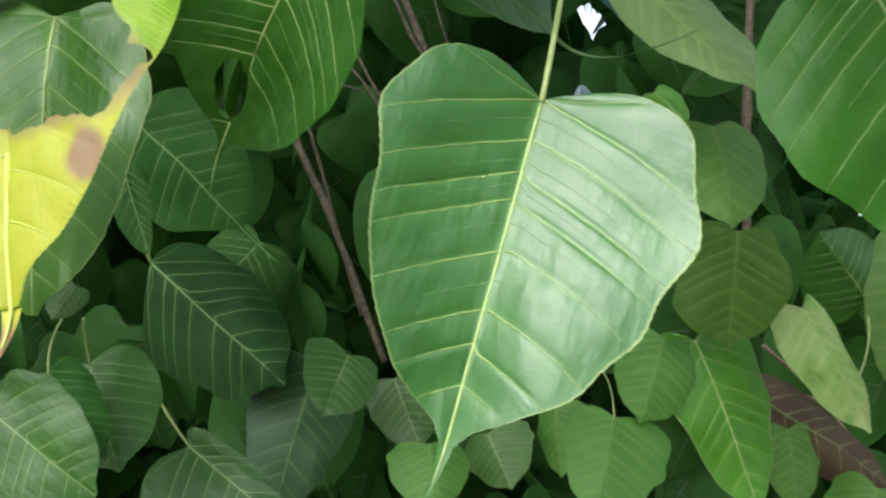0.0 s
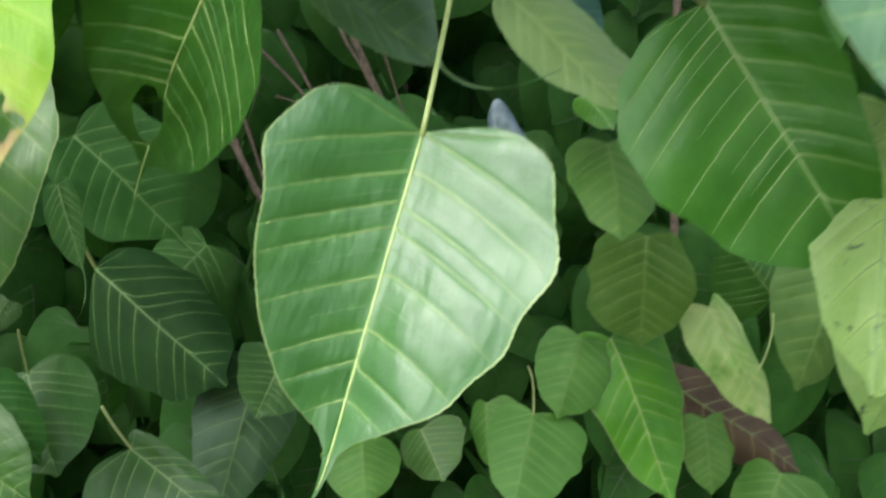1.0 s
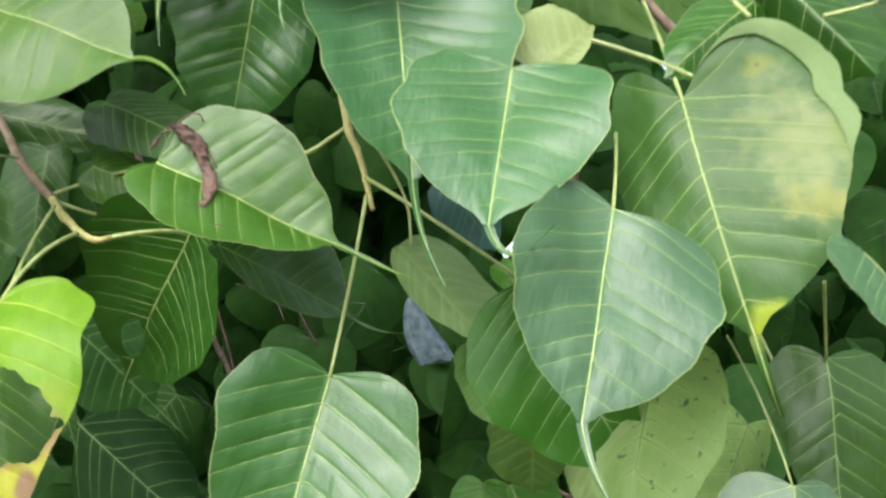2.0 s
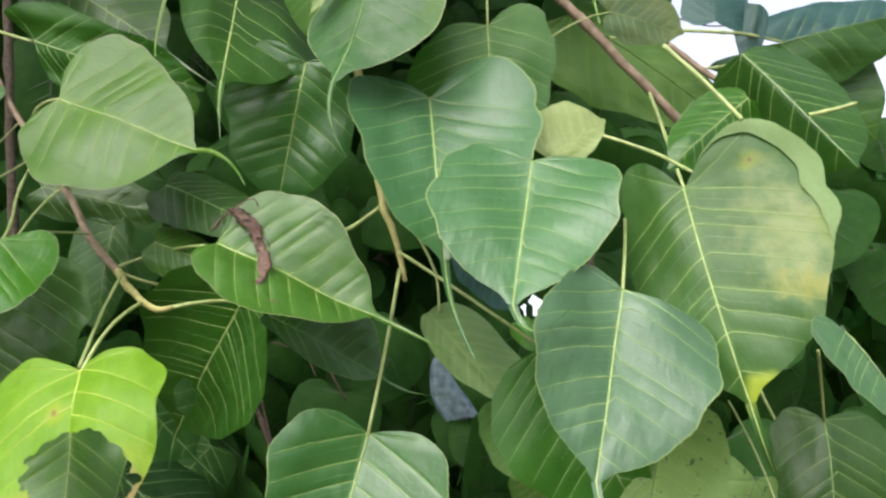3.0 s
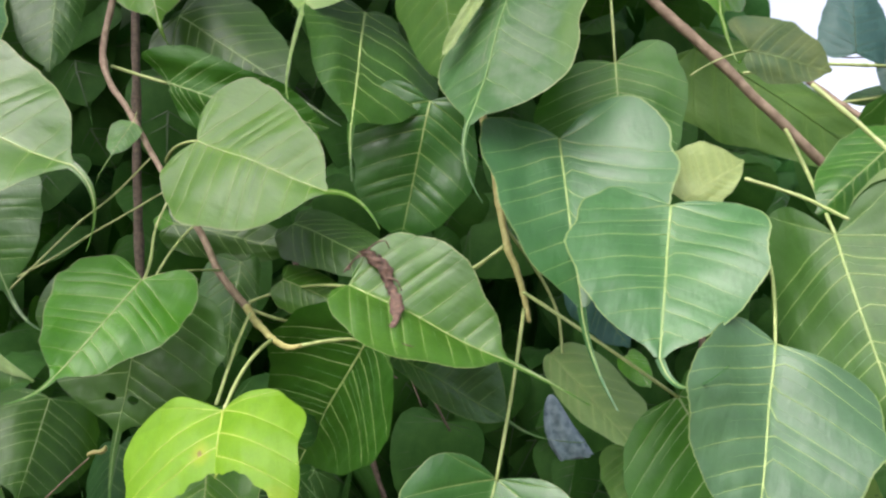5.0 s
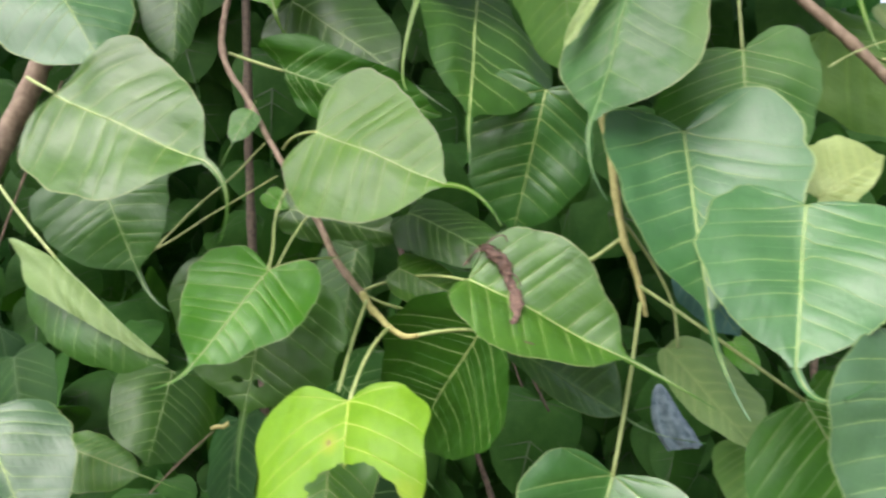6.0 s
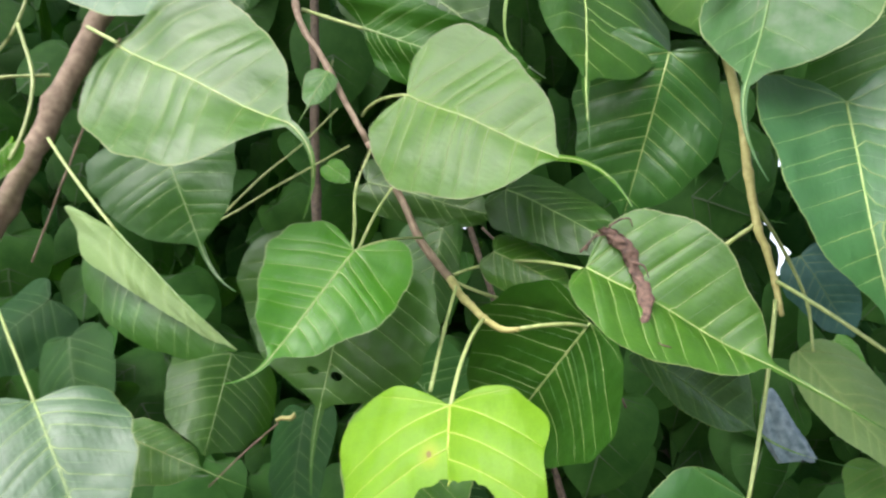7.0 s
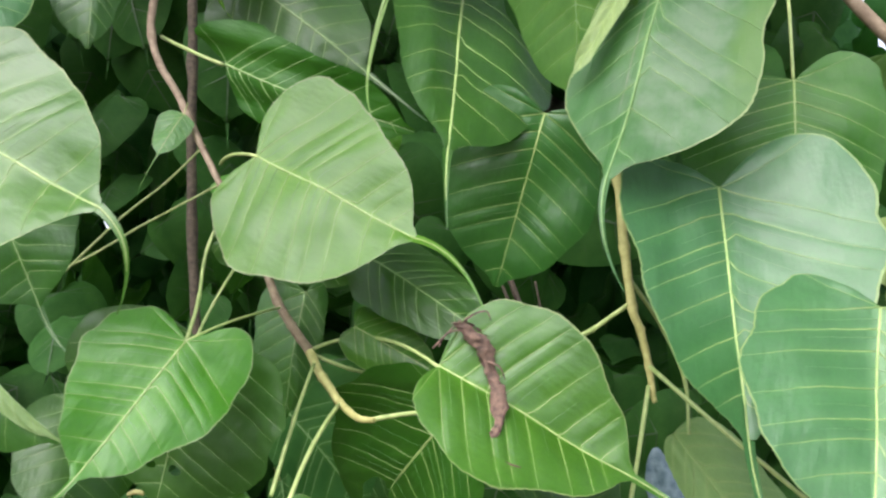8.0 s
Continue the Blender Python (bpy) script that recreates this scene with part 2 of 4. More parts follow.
VEIN_DIM = stem_skin("vein_dull_green", (0.08, 0.17, 0.045), (0.12, 0.21, 0.06), rough=0.55)
# Vein green darkened to look shaded, to go with the shade-coloured leaves.
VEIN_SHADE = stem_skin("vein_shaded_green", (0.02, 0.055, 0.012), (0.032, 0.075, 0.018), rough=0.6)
VEIN_MID = stem_skin("vein_soft_green", (0.15, 0.25, 0.08), (0.21, 0.31, 0.12), rough=0.55)
STALK = stem_skin("stalk_yellow_green", (0.19, 0.26, 0.08), (0.31, 0.37, 0.14), rough=0.5)
# Shaded copy of the twig bark; the dimness is in the colour itself.
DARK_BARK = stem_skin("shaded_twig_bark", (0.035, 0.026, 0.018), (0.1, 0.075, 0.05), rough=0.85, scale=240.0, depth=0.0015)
BARK = stem_skin("twig_bark", (0.12, 0.085, 0.055), (0.23, 0.175, 0.12), rough=0.8, scale=150.0, depth=0.0012)
GREEN_BARK = stem_skin("green_twig_bark", (0.23, 0.22, 0.07), (0.36, 0.34, 0.13), rough=0.65, scale=220.0)
CRUST = stem_skin("dried_brown_husk", (0.03, 0.018, 0.012), (0.14, 0.085, 0.06), rough=0.9, scale=300.0, depth=0.002)
FILM = stem_skin("bluish_plastic_film", (0.06, 0.1, 0.12), (0.16, 0.22, 0.26), rough=0.22, scale=130.0, depth=0.0008)
TRUNK = stem_skin("fig_trunk_bark", (0.12, 0.1, 0.08), (0.26, 0.23, 0.19), rough=0.9, scale=22.0, depth=0.012)
EARTH = stem_skin("earth", (0.05, 0.04, 0.025), (0.11, 0.09, 0.055), rough=0.95, scale=3.0, depth=0.03)


# ---- helpers of the place ----
def part(name, bm, material, parent, label=""):
    me = bpy.data.meshes.new(name)
    bm.to_mesh(me)
    bm.free()
    for m in material if isinstance(material, (list, tuple)) else (material,):
        me.materials.append(m)
    for f in me.polygons:
        f.use_smooth = True
    ob = new(name, me)
    if parent:
        ob.parent = parent
    if label:
        tagged(ob, label)
    return ob


def bezier(a, b, c, n):
    return [a * (1 - s) ** 2 + b * 2 * s * (1 - s) + c * s * s for s in (i / n for i in range(n + 1))]


def smooth_line(pts, per=5):
    """A line through all the points, rounded at each."""
    pts = [Vector(p) for p in pts]
    full = [pts[0] * 2 - pts[1], *pts, pts[-1] * 2 - pts[-2]]
    out = []
    for i in range(1, len(full) - 2):
        a, b, c, d = full[i - 1:i + 3]
        for k in range(per):
            s = k / per
            out.append(0.5 * (2 * b + (c - a) * s + (2 * a - 5 * b + 4 * c - d) * s * s + (3 * b - a - 3 * c + d) * s ** 3))
    return out + [pts[-1]]


def tube(bm, line, radii, sides=6, flat=1.0, up=None):
    rings = []
    for i, p in enumerate(line):
        way = (line[min(i + 1, len(line) - 1)] - line[max(i - 1, 0)]).normalized()
        ref = up if up else Vector((0, 0, 1)) if abs(way.z) < 0.9 else Vector((1, 0, 0))
        x = way.cross(ref).normalized()
        y = x.cross(way)
        r = radii[0] + (radii[-1] - radii[0]) * i / (len(line) - 1) if len(radii) == 2 else radii[i]
        rings.append([bm.verts.new(p + (x * math.cos(a) + y * math.sin(a) * flat) * r) for a in (2 * math.pi * k / sides for k in range(sides))])
    for a, b in zip(rings, rings[1:]):
        for k in range(sides):
            bm.faces.new((a[k], a[(k + 1) % sides], b[(k + 1) % sides], b[k]))
    bm.faces.new(rings[0][::-1])
    bm.faces.new(rings[-1])


# half outline of a heart-shaped fig leaf: (along the midrib, across)
EDGE = [(0.0, 0.0), (-0.05, 0.2), (-0.085, 0.45), (-0.06, 0.7), (0.02, 0.9), (0.13, 0.985), (0.28, 1.0), (0.45, 0.93),
        (0.6, 0.815), (0.72, 0.69), (0.83, 0.51), (0.905, 0.3), (0.95, 0.135), (1.0, 0.045)]
LIFT = [0.0, 0.5, 0.95, 1.0, 0.7, 0.3]
SWEEP = 0.25


def outline(ragged, lobe=0.085, top=0.0, low=0.0, seed=0.0):
    """One half's edge. lobe: how far it rises past the joint; top and low: fuller or leaner near the joint and towards the tip."""
    line = smooth_line([(u - (lobe - 0.085) * (LIFT[i] if i < 6 else 0), v, 0) for i, (u, v) in enumerate(EDGE)], 8)
    out = []
    for p in line:
        full = 1 + top * math.exp(-((p.x - 0.05) / 0.22) ** 2) + low * math.exp(-((p.x - 0.72) / 0.2) ** 2)
        out.append(Vector((p.x, p.y * full * (1 + ragged * noise.noise((p.x * 6 + seed, p.y * 3, seed * 0.3))))))
    return out


def surface(size, wa, wb, fold_a, fold_b, bend, curl, wave, seed):
    """Where a place on the blade (along the midrib, across, side) lies, in the leaf's own axes."""
    def place(u, v, side):
        w, fold = (wa, fold_a) if side > 0 else (wb, fold_b)
        d = v * w
        f = radians(fold)
        y, z = math.cos(f) * d, -math.sin(f) * d
        z -= curl * v * v * w
        uc = min(max(u, 0), 1)
        z += bend * size * 4 * uc * (1 - uc)
        z += wave * v * v * math.sin(u * 9 + seed + side) + 0.05 * size * noise.noise((u * 2.2 + seed, v * 1.6 * side, seed))
        return Vector((u * size, -y * side, z))
    return place


def leaf_axes(base, tip, roll):
    x = (tip - base).normalized()
    n = Vector((0, -1, 0))
    n -= x * n.dot(x)
    if n.length < 0.15:
        n = Vector((0, 0, 1)) - x * x.z
    n.normalize()
    s = x.cross(n)
    n = n * math.cos(radians(roll)) + s * math.sin(radians(roll))
    return Matrix.Translation(base) @ Matrix((x, -x.cross(n), n)).transposed().to_4x4()


def stations(line, ribs, per):
    """Points of the outline, each with the place on the midrib from which its vein runs; every per-th one carries a vein."""
    key = [max(0.0, p.x - SWEEP * p.y) if i > 12 else 0.0 for i, p in enumerate(line)]
    first = max(i for i, k in enumerate(key) if k <= 0.0)
    out = []
    for k in range(4 * per):
        f = first * k / (4 * per)
        i = int(f)
        out.append((0.0, line[i].lerp(line[i + 1], f - i)))
    total = ribs * per
    for k in range(total + 1):
        m = (k / total) ** 1.08
        m += 0.032 * math.sin(m * 13 + line[3].y * 900) * min(1, 6 * m) * min(1, 6 * (1 - m))
        i = first
        while i < len(line) - 2 and key[i + 1] < m:
            i += 1
        s = (m - key[i]) / max(1e-6, key[i + 1] - key[i])
        out.append((m, line[i].lerp(line[i + 1], min(max(s, 0), 1))))
    return out


def leafy_branch(at, label):
    e = new("leafy_branch")
    e.empty_display_size = 0.02
    e.matrix_basis = Matrix.Translation(at)
    return tagged(e, label, "branch", "branches of the fig tree")


def under(ob, parent, m):
    ob.parent = parent
    ob.matrix_parent_inverse = Matrix.Translation(-parent.matrix_basis.translation)
    ob.matrix_basis = m


LEAVES = itertools.count()


def leaf(parent, base, tip, roll, wa, wb, lobe_a=0.085, lobe_b=0.085, top_a=0.0, top_b=0.0, low_a=0.0, low_b=0.0, fold_a=12, fold_b=12, bend=0.03, curl=0.15, tail=None, tail_via=None, stalk=None,
         stalk_via=None, bite=None, turned=None, swell=1.0, skin=None, skin_b=None, veins=None, label="", ribs=8, fine=6, cross=12):
    """One leaf from the stalk's joint to the blade's tip; wa and wb are the widths of its halves, folded back by fold_a and fold_b.
    turned: (side, first, last, depth) of a rim that has rolled over and shows its pale underside."""
    base, tip = Vector(base), Vector(tip)
    size = (tip - base).length
    m = leaf_axes(base, tip, roll)
    back = m.inverted()
    if bite:
        fine, cross = 24, 72
    chance = random.Random(next(LEAVES))
    seed = chance.random() * 50
    place = surface(size, wa, wb, fold_a, fold_b, bend, curl, 0.012 * size * chance.uniform(0.6, 1.5), seed)
    bm = bmesh.new()
    chart = bm.loops.layers.uv.new("UVMap")
    close = bm.verts.layers.float.new("vein_near")
    where = {}
    vein_shapes, thin_shapes = [], []
    lines = {1: stations(outline(0.09, lobe_a, top_a, low_a, seed), ribs, fine), -1: stations(outline(0.09, lobe_b, top_b, low_b, seed + 9), ribs, fine)}
    count = len(lines[1])
    mid = [bm.verts.new(place(q[0], 0, 1)) for q in lines[1]]
    for q, c in zip(lines[1], mid):
        where[c] = (q[0], 0.5)
        c[close] = 1.0
    gone = set()
    for side in (1, -1):
        st = lines[side]
        grid = []
        for k, (a, e) in enumerate(st):
            row = [mid[k]]
            rib = (k - 4 * fine) / fine if k >= 4 * fine else 2 * k / (4 * fine)
            puff = abs(math.sin(math.pi * rib)) ** 0.4
            for j in range(1, cross + 1):
                q = j / (cross - 1) * 0.985 if j < cross else 1.0
                u, v = a + (e.x - a) * (q - 0.22 * q * (1 - q)), e.y * q
                p = place(u, v, side)
                p.z += 0.0062 * size * swell * puff * math.sin(math.pi * min(1, q * 1.05)) ** 0.6 * (0.4 + 0.6 * min(1, e.y))
                p.z += 0.006 * size * noise.noise((u * 11 + seed, v * 7 * side, 4))
                if q > 0.9:
                    p.y -= side * 0.00025 * math.sin(k * 2.4 + seed)
                vert = bm.verts.new(p)
                vert[close] = (1 - puff) * (1 - q) ** 0.5
                where[vert] = (u, 0.5 + 0.5 * v * side)
                if bite and bite(u, v * side):
                    gone.add(vert)
                row.append(vert)
            grid.append(row)
        for k in range(count - 1):
            for j in range(cross):
                quad = [grid[k][j], grid[k][j + 1], grid[k + 1][j + 1], grid[k + 1][j]]
                quad = [c for i, c in enumerate(quad) if c not in quad[:i]]
                if k < 4 * fine and j == 0 and grid[k][0].co == grid[k + 1][0].co:
                    quad = [grid[k][0], grid[k][1], grid[k + 1][1]]
                f = bm.faces.new(quad if side < 0 else quad[::-1])
                f.material_index = 1 if skin_b and side < 0 else 2 if j == cross - 1 and k > 1 else 0
                for loop in f.loops:
                    loop[chart].uv = where[loop.vert]
        if turned and turned[0] == side:
            rolled = bmesh.new()
            first, last, deep = int(turned[1] * fine), int(turned[2] * fine), turned[3]
            rows = []
            for k in range(first, last + 1):
                w = deep * math.sin(math.pi * ((k - first) / (last - first)) ** 0.6) ** 0.8 * (1 + 0.12 * noise.noise((k * 0.35, seed, 2)))
                a, e = st[k]
                row = []
                for i in range(7):
                    q = 1 - w * (i / 6)
                    p = grid[k][cross].co.copy() if i == 0 else place(a + (e.x - a) * (q - 0.22 * q * (1 - q)), e.y * q, side)
                    row.append(rolled.verts.new(p + Vector((0, 0, 0.0012 + 0.02 * size * w * math.sin(math.pi * min(1, 0.15 + i / 6)) + 0.006 * size * min(1, i / 2) * (w / deep)))))
                rows.append(row)
            for ra, rb in zip(rows, rows[1:]):
                for i in range(6):
                    quad = (ra[i], ra[i + 1], rb[i + 1], rb[i])
                    rolled.faces.new(quad if side < 0 else quad[::-1])
            rolled_edge = rolled
        # side veins along their stations
        for k in [2 * fine] + list(range(4 * fine, count - 2, fine)):
            row = grid[k]
            stop = next((j for j, c in enumerate(row) if c in gone), len(row))
            pts = [c.co.copy() + Vector((0, 0, 0.00015)) for c in row[:stop]][: cross]
            if len(pts) > 2:
                big = 0.0038 * size * (0.6 if k == 2 * fine else 1.0) * (1 - 0.5 * k / count)
                for i in range(1, len(pts)):
                    pts[i].x += 0.004 * size * noise.noise((i * 0.9, k + seed, side)) * min(1, i / 3)
                vb = bmesh.new()
                vein_shapes.append(vb)
                tube(vb, pts, [big * (1 - 0.75 * i / (len(pts) - 1)) for i in range(len(pts))], 4, 0.7, Vector((0, 0, 1)))
        # finer veins between them, fading half-way out
        if skin in (MID, GLOSSY, TEAL, BLOOM, FRESH, OLD, SCAR, RIDGED, LUSH):
            for k in range(4 * fine + fine // 2, count - 3 * fine, fine):
                row = grid[k][: int(cross * 0.66)]
                if len(row) > 2 and not any(c in gone for c in row):
                    pts = [c.co + Vector((0.005 * size * noise.noise((i, k + seed, 5)), 0, 0.00005)) for i, c in enumerate(row)]
                    vb = bmesh.new()
                    thin_shapes.append(vb)
                    tube(vb, pts, (0.0014 * size, 0.0004 * size), 4, 0.6, Vector((0, 0, 1)))
    if tail:
        end = back @ Vector(tail)
        start = place(1, 0, 1)
        via = back @ Vector(tail_via) if tail_via else start + Vector((0.55 * (end - start).length, 0, 0))
        spine = bezier(start, via, end, 12)
        last = None
        ea, eb = place(lines[1][-1][1].x, lines[1][-1][1].y, 1), place(lines[-1][-1][1].x, lines[-1][-1][1].y, -1)
        wide = (ea - eb).length / 2
        for i, p in enumerate(spine):
            way = (spine[min(i + 1, 12)] - spine[max(i - 1, 0)]).normalized()
            out = way.cross(Vector((0, 0, -1)))
            out = out.normalized() if out.length > 0.05 else Vector((0, 1, 0))
            w = wide * ((1 - i / 12) ** 1.3 * 0.85 + 0.15)
            row = [bm.verts.new(p + out * w), bm.verts.new(p + Vector((0, 0, -0.0004))), bm.verts.new(p - out * w)]
            if last:
                for c in (0, 1):
                    for loop in bm.faces.new((last[c], last[c + 1], row[c + 1], row[c])).loops:
                        loop[chart].uv = (1 + 0.02 * i, 0.5)
            last = row
        rib_line = [c.co.copy() for c in mid[4 * fine::fine]] + spine[1:9]
    else:
        rib_line = [c.co.copy() for c in mid[4 * fine::fine]]
    if bite:
        torn = list({w for v in gone for f in v.link_faces for w in f.verts} - gone)
        bmesh.ops.delete(bm, geom=list(gone), context="VERTS")
        for _ in range(3):
            bmesh.ops.smooth_vert(bm, verts=torn, factor=0.5, use_axis_x=True, use_axis_y=True, use_axis_z=True)
    bm.normal_update()
    blade = part("leaf", bm, [skin, skin_b or skin, RIM if skin in (MID, GLOSSY, TEAL, BLOOM, FRESH, SCAR) else skin], None, label)
    under(blade, parent, m)
    if turned:
        part("turned_edge", rolled_edge, UNDER, blade, "pale underside rolled over at the rim")
    tone = veins or (VEIN_MID if skin is DEEP else VEIN_DIM if skin in (OLIVE, GREYED, PALE, DEAD) else VEIN)
    for vb in vein_shapes:
        part("side_vein", vb, VEIN_SIDE if tone is VEIN else tone, blade)
    for vb in thin_shapes:
        part("fine_vein", vb, VEIN_FINE if tone is VEIN else tone, blade)
    line = [p + Vector((0, 0, 0.0003)) for p in rib_line]
    for eaten, run in itertools.groupby(range(len(line)), lambda i: bool(bite and bite(line[i].x / size, 0))):
        run = list(run)
        if not eaten and len(run) > 1:
            rb = bmesh.new()
            thick = [size * (0.0054 - 0.0038 * i / (len(line) - 1)) for i in run]
            tube(rb, [line[i] for i in run], thick if len(run) > 2 else (thick[0], thick[-1]), 6, 0.75, Vector((0, 0, 1)))
            part("midrib", rb, tone, blade)
    if stalk:
        end = back @ Vector(stalk)
        d = end.length
        via = back @ Vector(stalk_via) if stalk_via else Vector((-0.5 * d, 0, 0.004)).lerp(end * 0.5, 0.7)
        if stalk_via:
            via = via * 2 - end * 0.5
        sb = bmesh.new()
        tube(sb, bezier(Vector((0.001, 0, 0)), via, end, 12), (0.0085 * size, 0.0105 * size), 7)
        part("stalk", sb, STALK, blade)
    return blade


def bite_big(u, v):
    """Chewed away across the middle, reaching further out on one half."""
    r = 0.3 * noise.noise((u * 9, v * 5, 3)) + 0.3 * noise.noise((u * 30, v * 11, 8))
    return ((u - 0.49 + 0.12 * v) / 0.165) ** 2 + ((v + 0.14) / 0.56) ** 2 < 1 + r


def bite_pin(u, v):
    return ((u - 0.78) / 0.018) ** 2 + ((v - 0.14) / 0.05) ** 2 < 1 or ((u - 0.77) / 0.022) ** 2 + ((v + 0.1) / 0.06) ** 2 < 1


def bite_small(u, v):
    r = 0.06 * noise.noise((u * 14, v * 14, 5))
    return ((u - 0.75) / 0.12) ** 2 + ((v - 0.08 - 0.3 * (0.75 - u)) / 0.13) ** 2 < 1 + 8 * r


def twig(parent, r0, r1, pts, skin=None, name="stem"):
    pts = [Vector(p) for p in pts]
    line = smooth_line(pts, 8)
    n = len(line)
    radii = []
    for i in range(n):
        r = r0 + (r1 - r0) * i / (n - 1)
        radii.append(r * (1 + 0.12 * noise.noise((i * 0.7, r0 * 900, 3)) + (0.22 if i % 8 == 0 and 0 < i < n - 1 else 0)))
    for i in range(1, n - 1):
        line[i] = line[i] + noise.noise_vector(line[i] * 60) * r0 * 0.25
    bm = bmesh.new()
    tube(bm, [p - pts[0] for p in line], radii, 9)
    ob = part(name, bm, skin or BARK, None)
    under(ob, parent, Matrix.Translation(pts[0]))
    return ob


# ---- ground ----
bm = bmesh.new()
bmesh.ops.create_grid(bm, x_segments=60, y_segments=60, size=30)
for v in bm.verts:
    v.co.z = 0.05 * noise.noise(v.co * 0.4)
tagged(part("ground", bm, EARTH, None), "bare brown earth under the tree", "ground", kind="structure")

# ---- the fig tree's branches ----
hang = branch = leafy_branch((0.05, 0.42, 1.72), "hanging green twig with broad glossy heart-shaped leaves")
leaf(branch, (0.037, 0.287, 1.576), (0.001, 0.265, 1.453), -0, 0.055, 0.064, lobe_a=0.051, lobe_b=0.044, top_a=-0.010, top_b=-0.082, low_a=0.014, low_b=0.020, fold_a=-20, fold_b=-19, bend=-0.005, curl=-0.048, tail=(-0.007, 0.265, 1.435), stalk=(0.059, 0.326, 1.690), swell=1.5, skin=GLOSSY, fine=10, cross=14, label="large heart-shaped fig leaf with pale raised veins")
leaf(branch, (0.141, 0.221, 1.731), (0.118, 0.173, 1.638), 8, 0.060, 0.054, lobe_a=0.075, lobe_b=0.028, top_a=-0.187, top_b=-0.048, low_a=0.062, low_b=0.062, fold_a=-15, fold_b=-16, bend=0.011, curl=-0.016, tail=(0.140, 0.134, 1.631), tail_via=(0.124, 0.170, 1.612), skin=TEAL, label="bluish green heart-shaped leaf with a curling tip")
leaf(branch, (0.178, 0.180, 1.646), (0.150, 0.154, 1.551), 6, 0.050, 0.058, lobe_a=0.072, lobe_b=-0.033, top_a=-0.229, top_b=-0.161, low_a=0.080, low_b=-0.040, fold_a=-28, fold_b=1, bend=0.029, curl=0.056, tail=(0.159, 0.120, 1.511), tail_via=(0.150, 0.148, 1.529), stalk=(0.193, 0.216, 1.694), skin=BLOOM)
leaf(branch, (0.228, 0.210, 1.710), (0.240, 0.181, 1.585), 35, 0.047, 0.072, lobe_a=0.220, lobe_b=0.225, top_a=-0.145, top_b=0.004, low_a=0.165, low_b=-0.032, fold_a=-2, fold_b=3, bend=0.054, curl=0.154, tail=(0.284, 0.250, 1.544), stalk=(0.247, 0.310, 1.817), turned=(-1, 0.6, 6.4, 0.2), skin=OLD, label="ageing fig leaf yellowing along one edge")
leaf(branch, (0.082, 0.263, 1.792), (0.086, 0.217, 1.672), -8, 0.052, 0.066, lobe_a=0.078, lobe_b=0.215, top_a=0.122, top_b=0.013, low_a=-0.019, low_b=0.017, fold_a=-8, fold_b=-13, bend=0.010, curl=-0.181, tail=(0.098, 0.183, 1.613), tail_via=(0.086, 0.200, 1.640), skin=TEAL, label="large bluish green leaf with one lobe lifted")
leaf(branch, (0.127, 0.291, 1.860), (0.126, 0.286, 1.758), 5, 0.063, 0.048, lobe_a=0.021, lobe_b=0.159, top_a=-0.378, top_b=-0.045, low_a=0.046, low_b=0.062, fold_a=-7, fold_b=-10, bend=0.033, curl=0.034, stalk=(0.138, 0.356, 2.003), skin=LUSH, veins=VEIN)
leaf(branch, (-0.066, 0.363, 1.948), (-0.059, 0.274, 1.810), -23, 0.050, 0.077, lobe_a=0.090, lobe_b=0.092, top_a=-0.009, top_b=-0.556, low_a=-0.024, low_b=-0.031, fold_a=-7, fold_b=11, bend=0.034, curl=-0.011, tail=(-0.054, 0.257, 1.764), skin=DEEP, veins=VEIN)
leaf(branch, (0.060, 0.269, 1.940), (0.023, 0.217, 1.784), 24, 0.032, 0.059, lobe_a=0.090, lobe_b=0.074, top_a=-0.044, top_b=-0.179, low_a=0.536, low_b=0.379, fold_a=3, fold_b=18, bend=-0.019, curl=-0.142, tail=(0.031, 0.205, 1.732), skin=SCAR, veins=VEIN_DIM, label="broad fig leaf with pale scratches on its face")
leaf(branch, (0.006, 0.279, 1.954), (0.012, 0.297, 1.849), 45, 0.057, 0.054, lobe_a=0.089, lobe_b=0.090, top_a=0.009, top_b=0.000, low_a=-0.135, low_b=-0.000, fold_a=-0, fold_b=-6, bend=0.024, curl=0.045, skin=OLIVE)
leaf(branch, (-0.007, 0.317, 1.847), (-0.032, 0.347, 1.744), -5, 0.053, 0.047, lobe_a=0.090, lobe_b=0.061, top_a=-0.012, top_b=-0.216, low_a=0.051, low_b=0.062, fold_a=-6, fold_b=-1, bend=0.021, curl=0.085, swell=2.0, skin=RIDGED, veins=VEIN)
fork = branch = leafy_branch((-0.14, 0.34, 1.70), "forked brown twig bearing glossy heart-shaped leaves")
leaf(branch, (-0.172, 0.288, 1.808), (-0.072, 0.265, 1.760), -19, 0.071, 0.055, lobe_a=0.052, lobe_b=0.105, top_a=-0.301, top_b=0.160, low_a=-0.073, low_b=-0.078, fold_a=-2, fold_b=-13, bend=-0.020, curl=-0.012, tail=(-0.031, 0.226, 1.723), tail_via=(-0.045, 0.238, 1.752), stalk=(-0.224, 0.359, 1.819), skin=FRESH, label="glossy green leaf with a long curved drip tip")
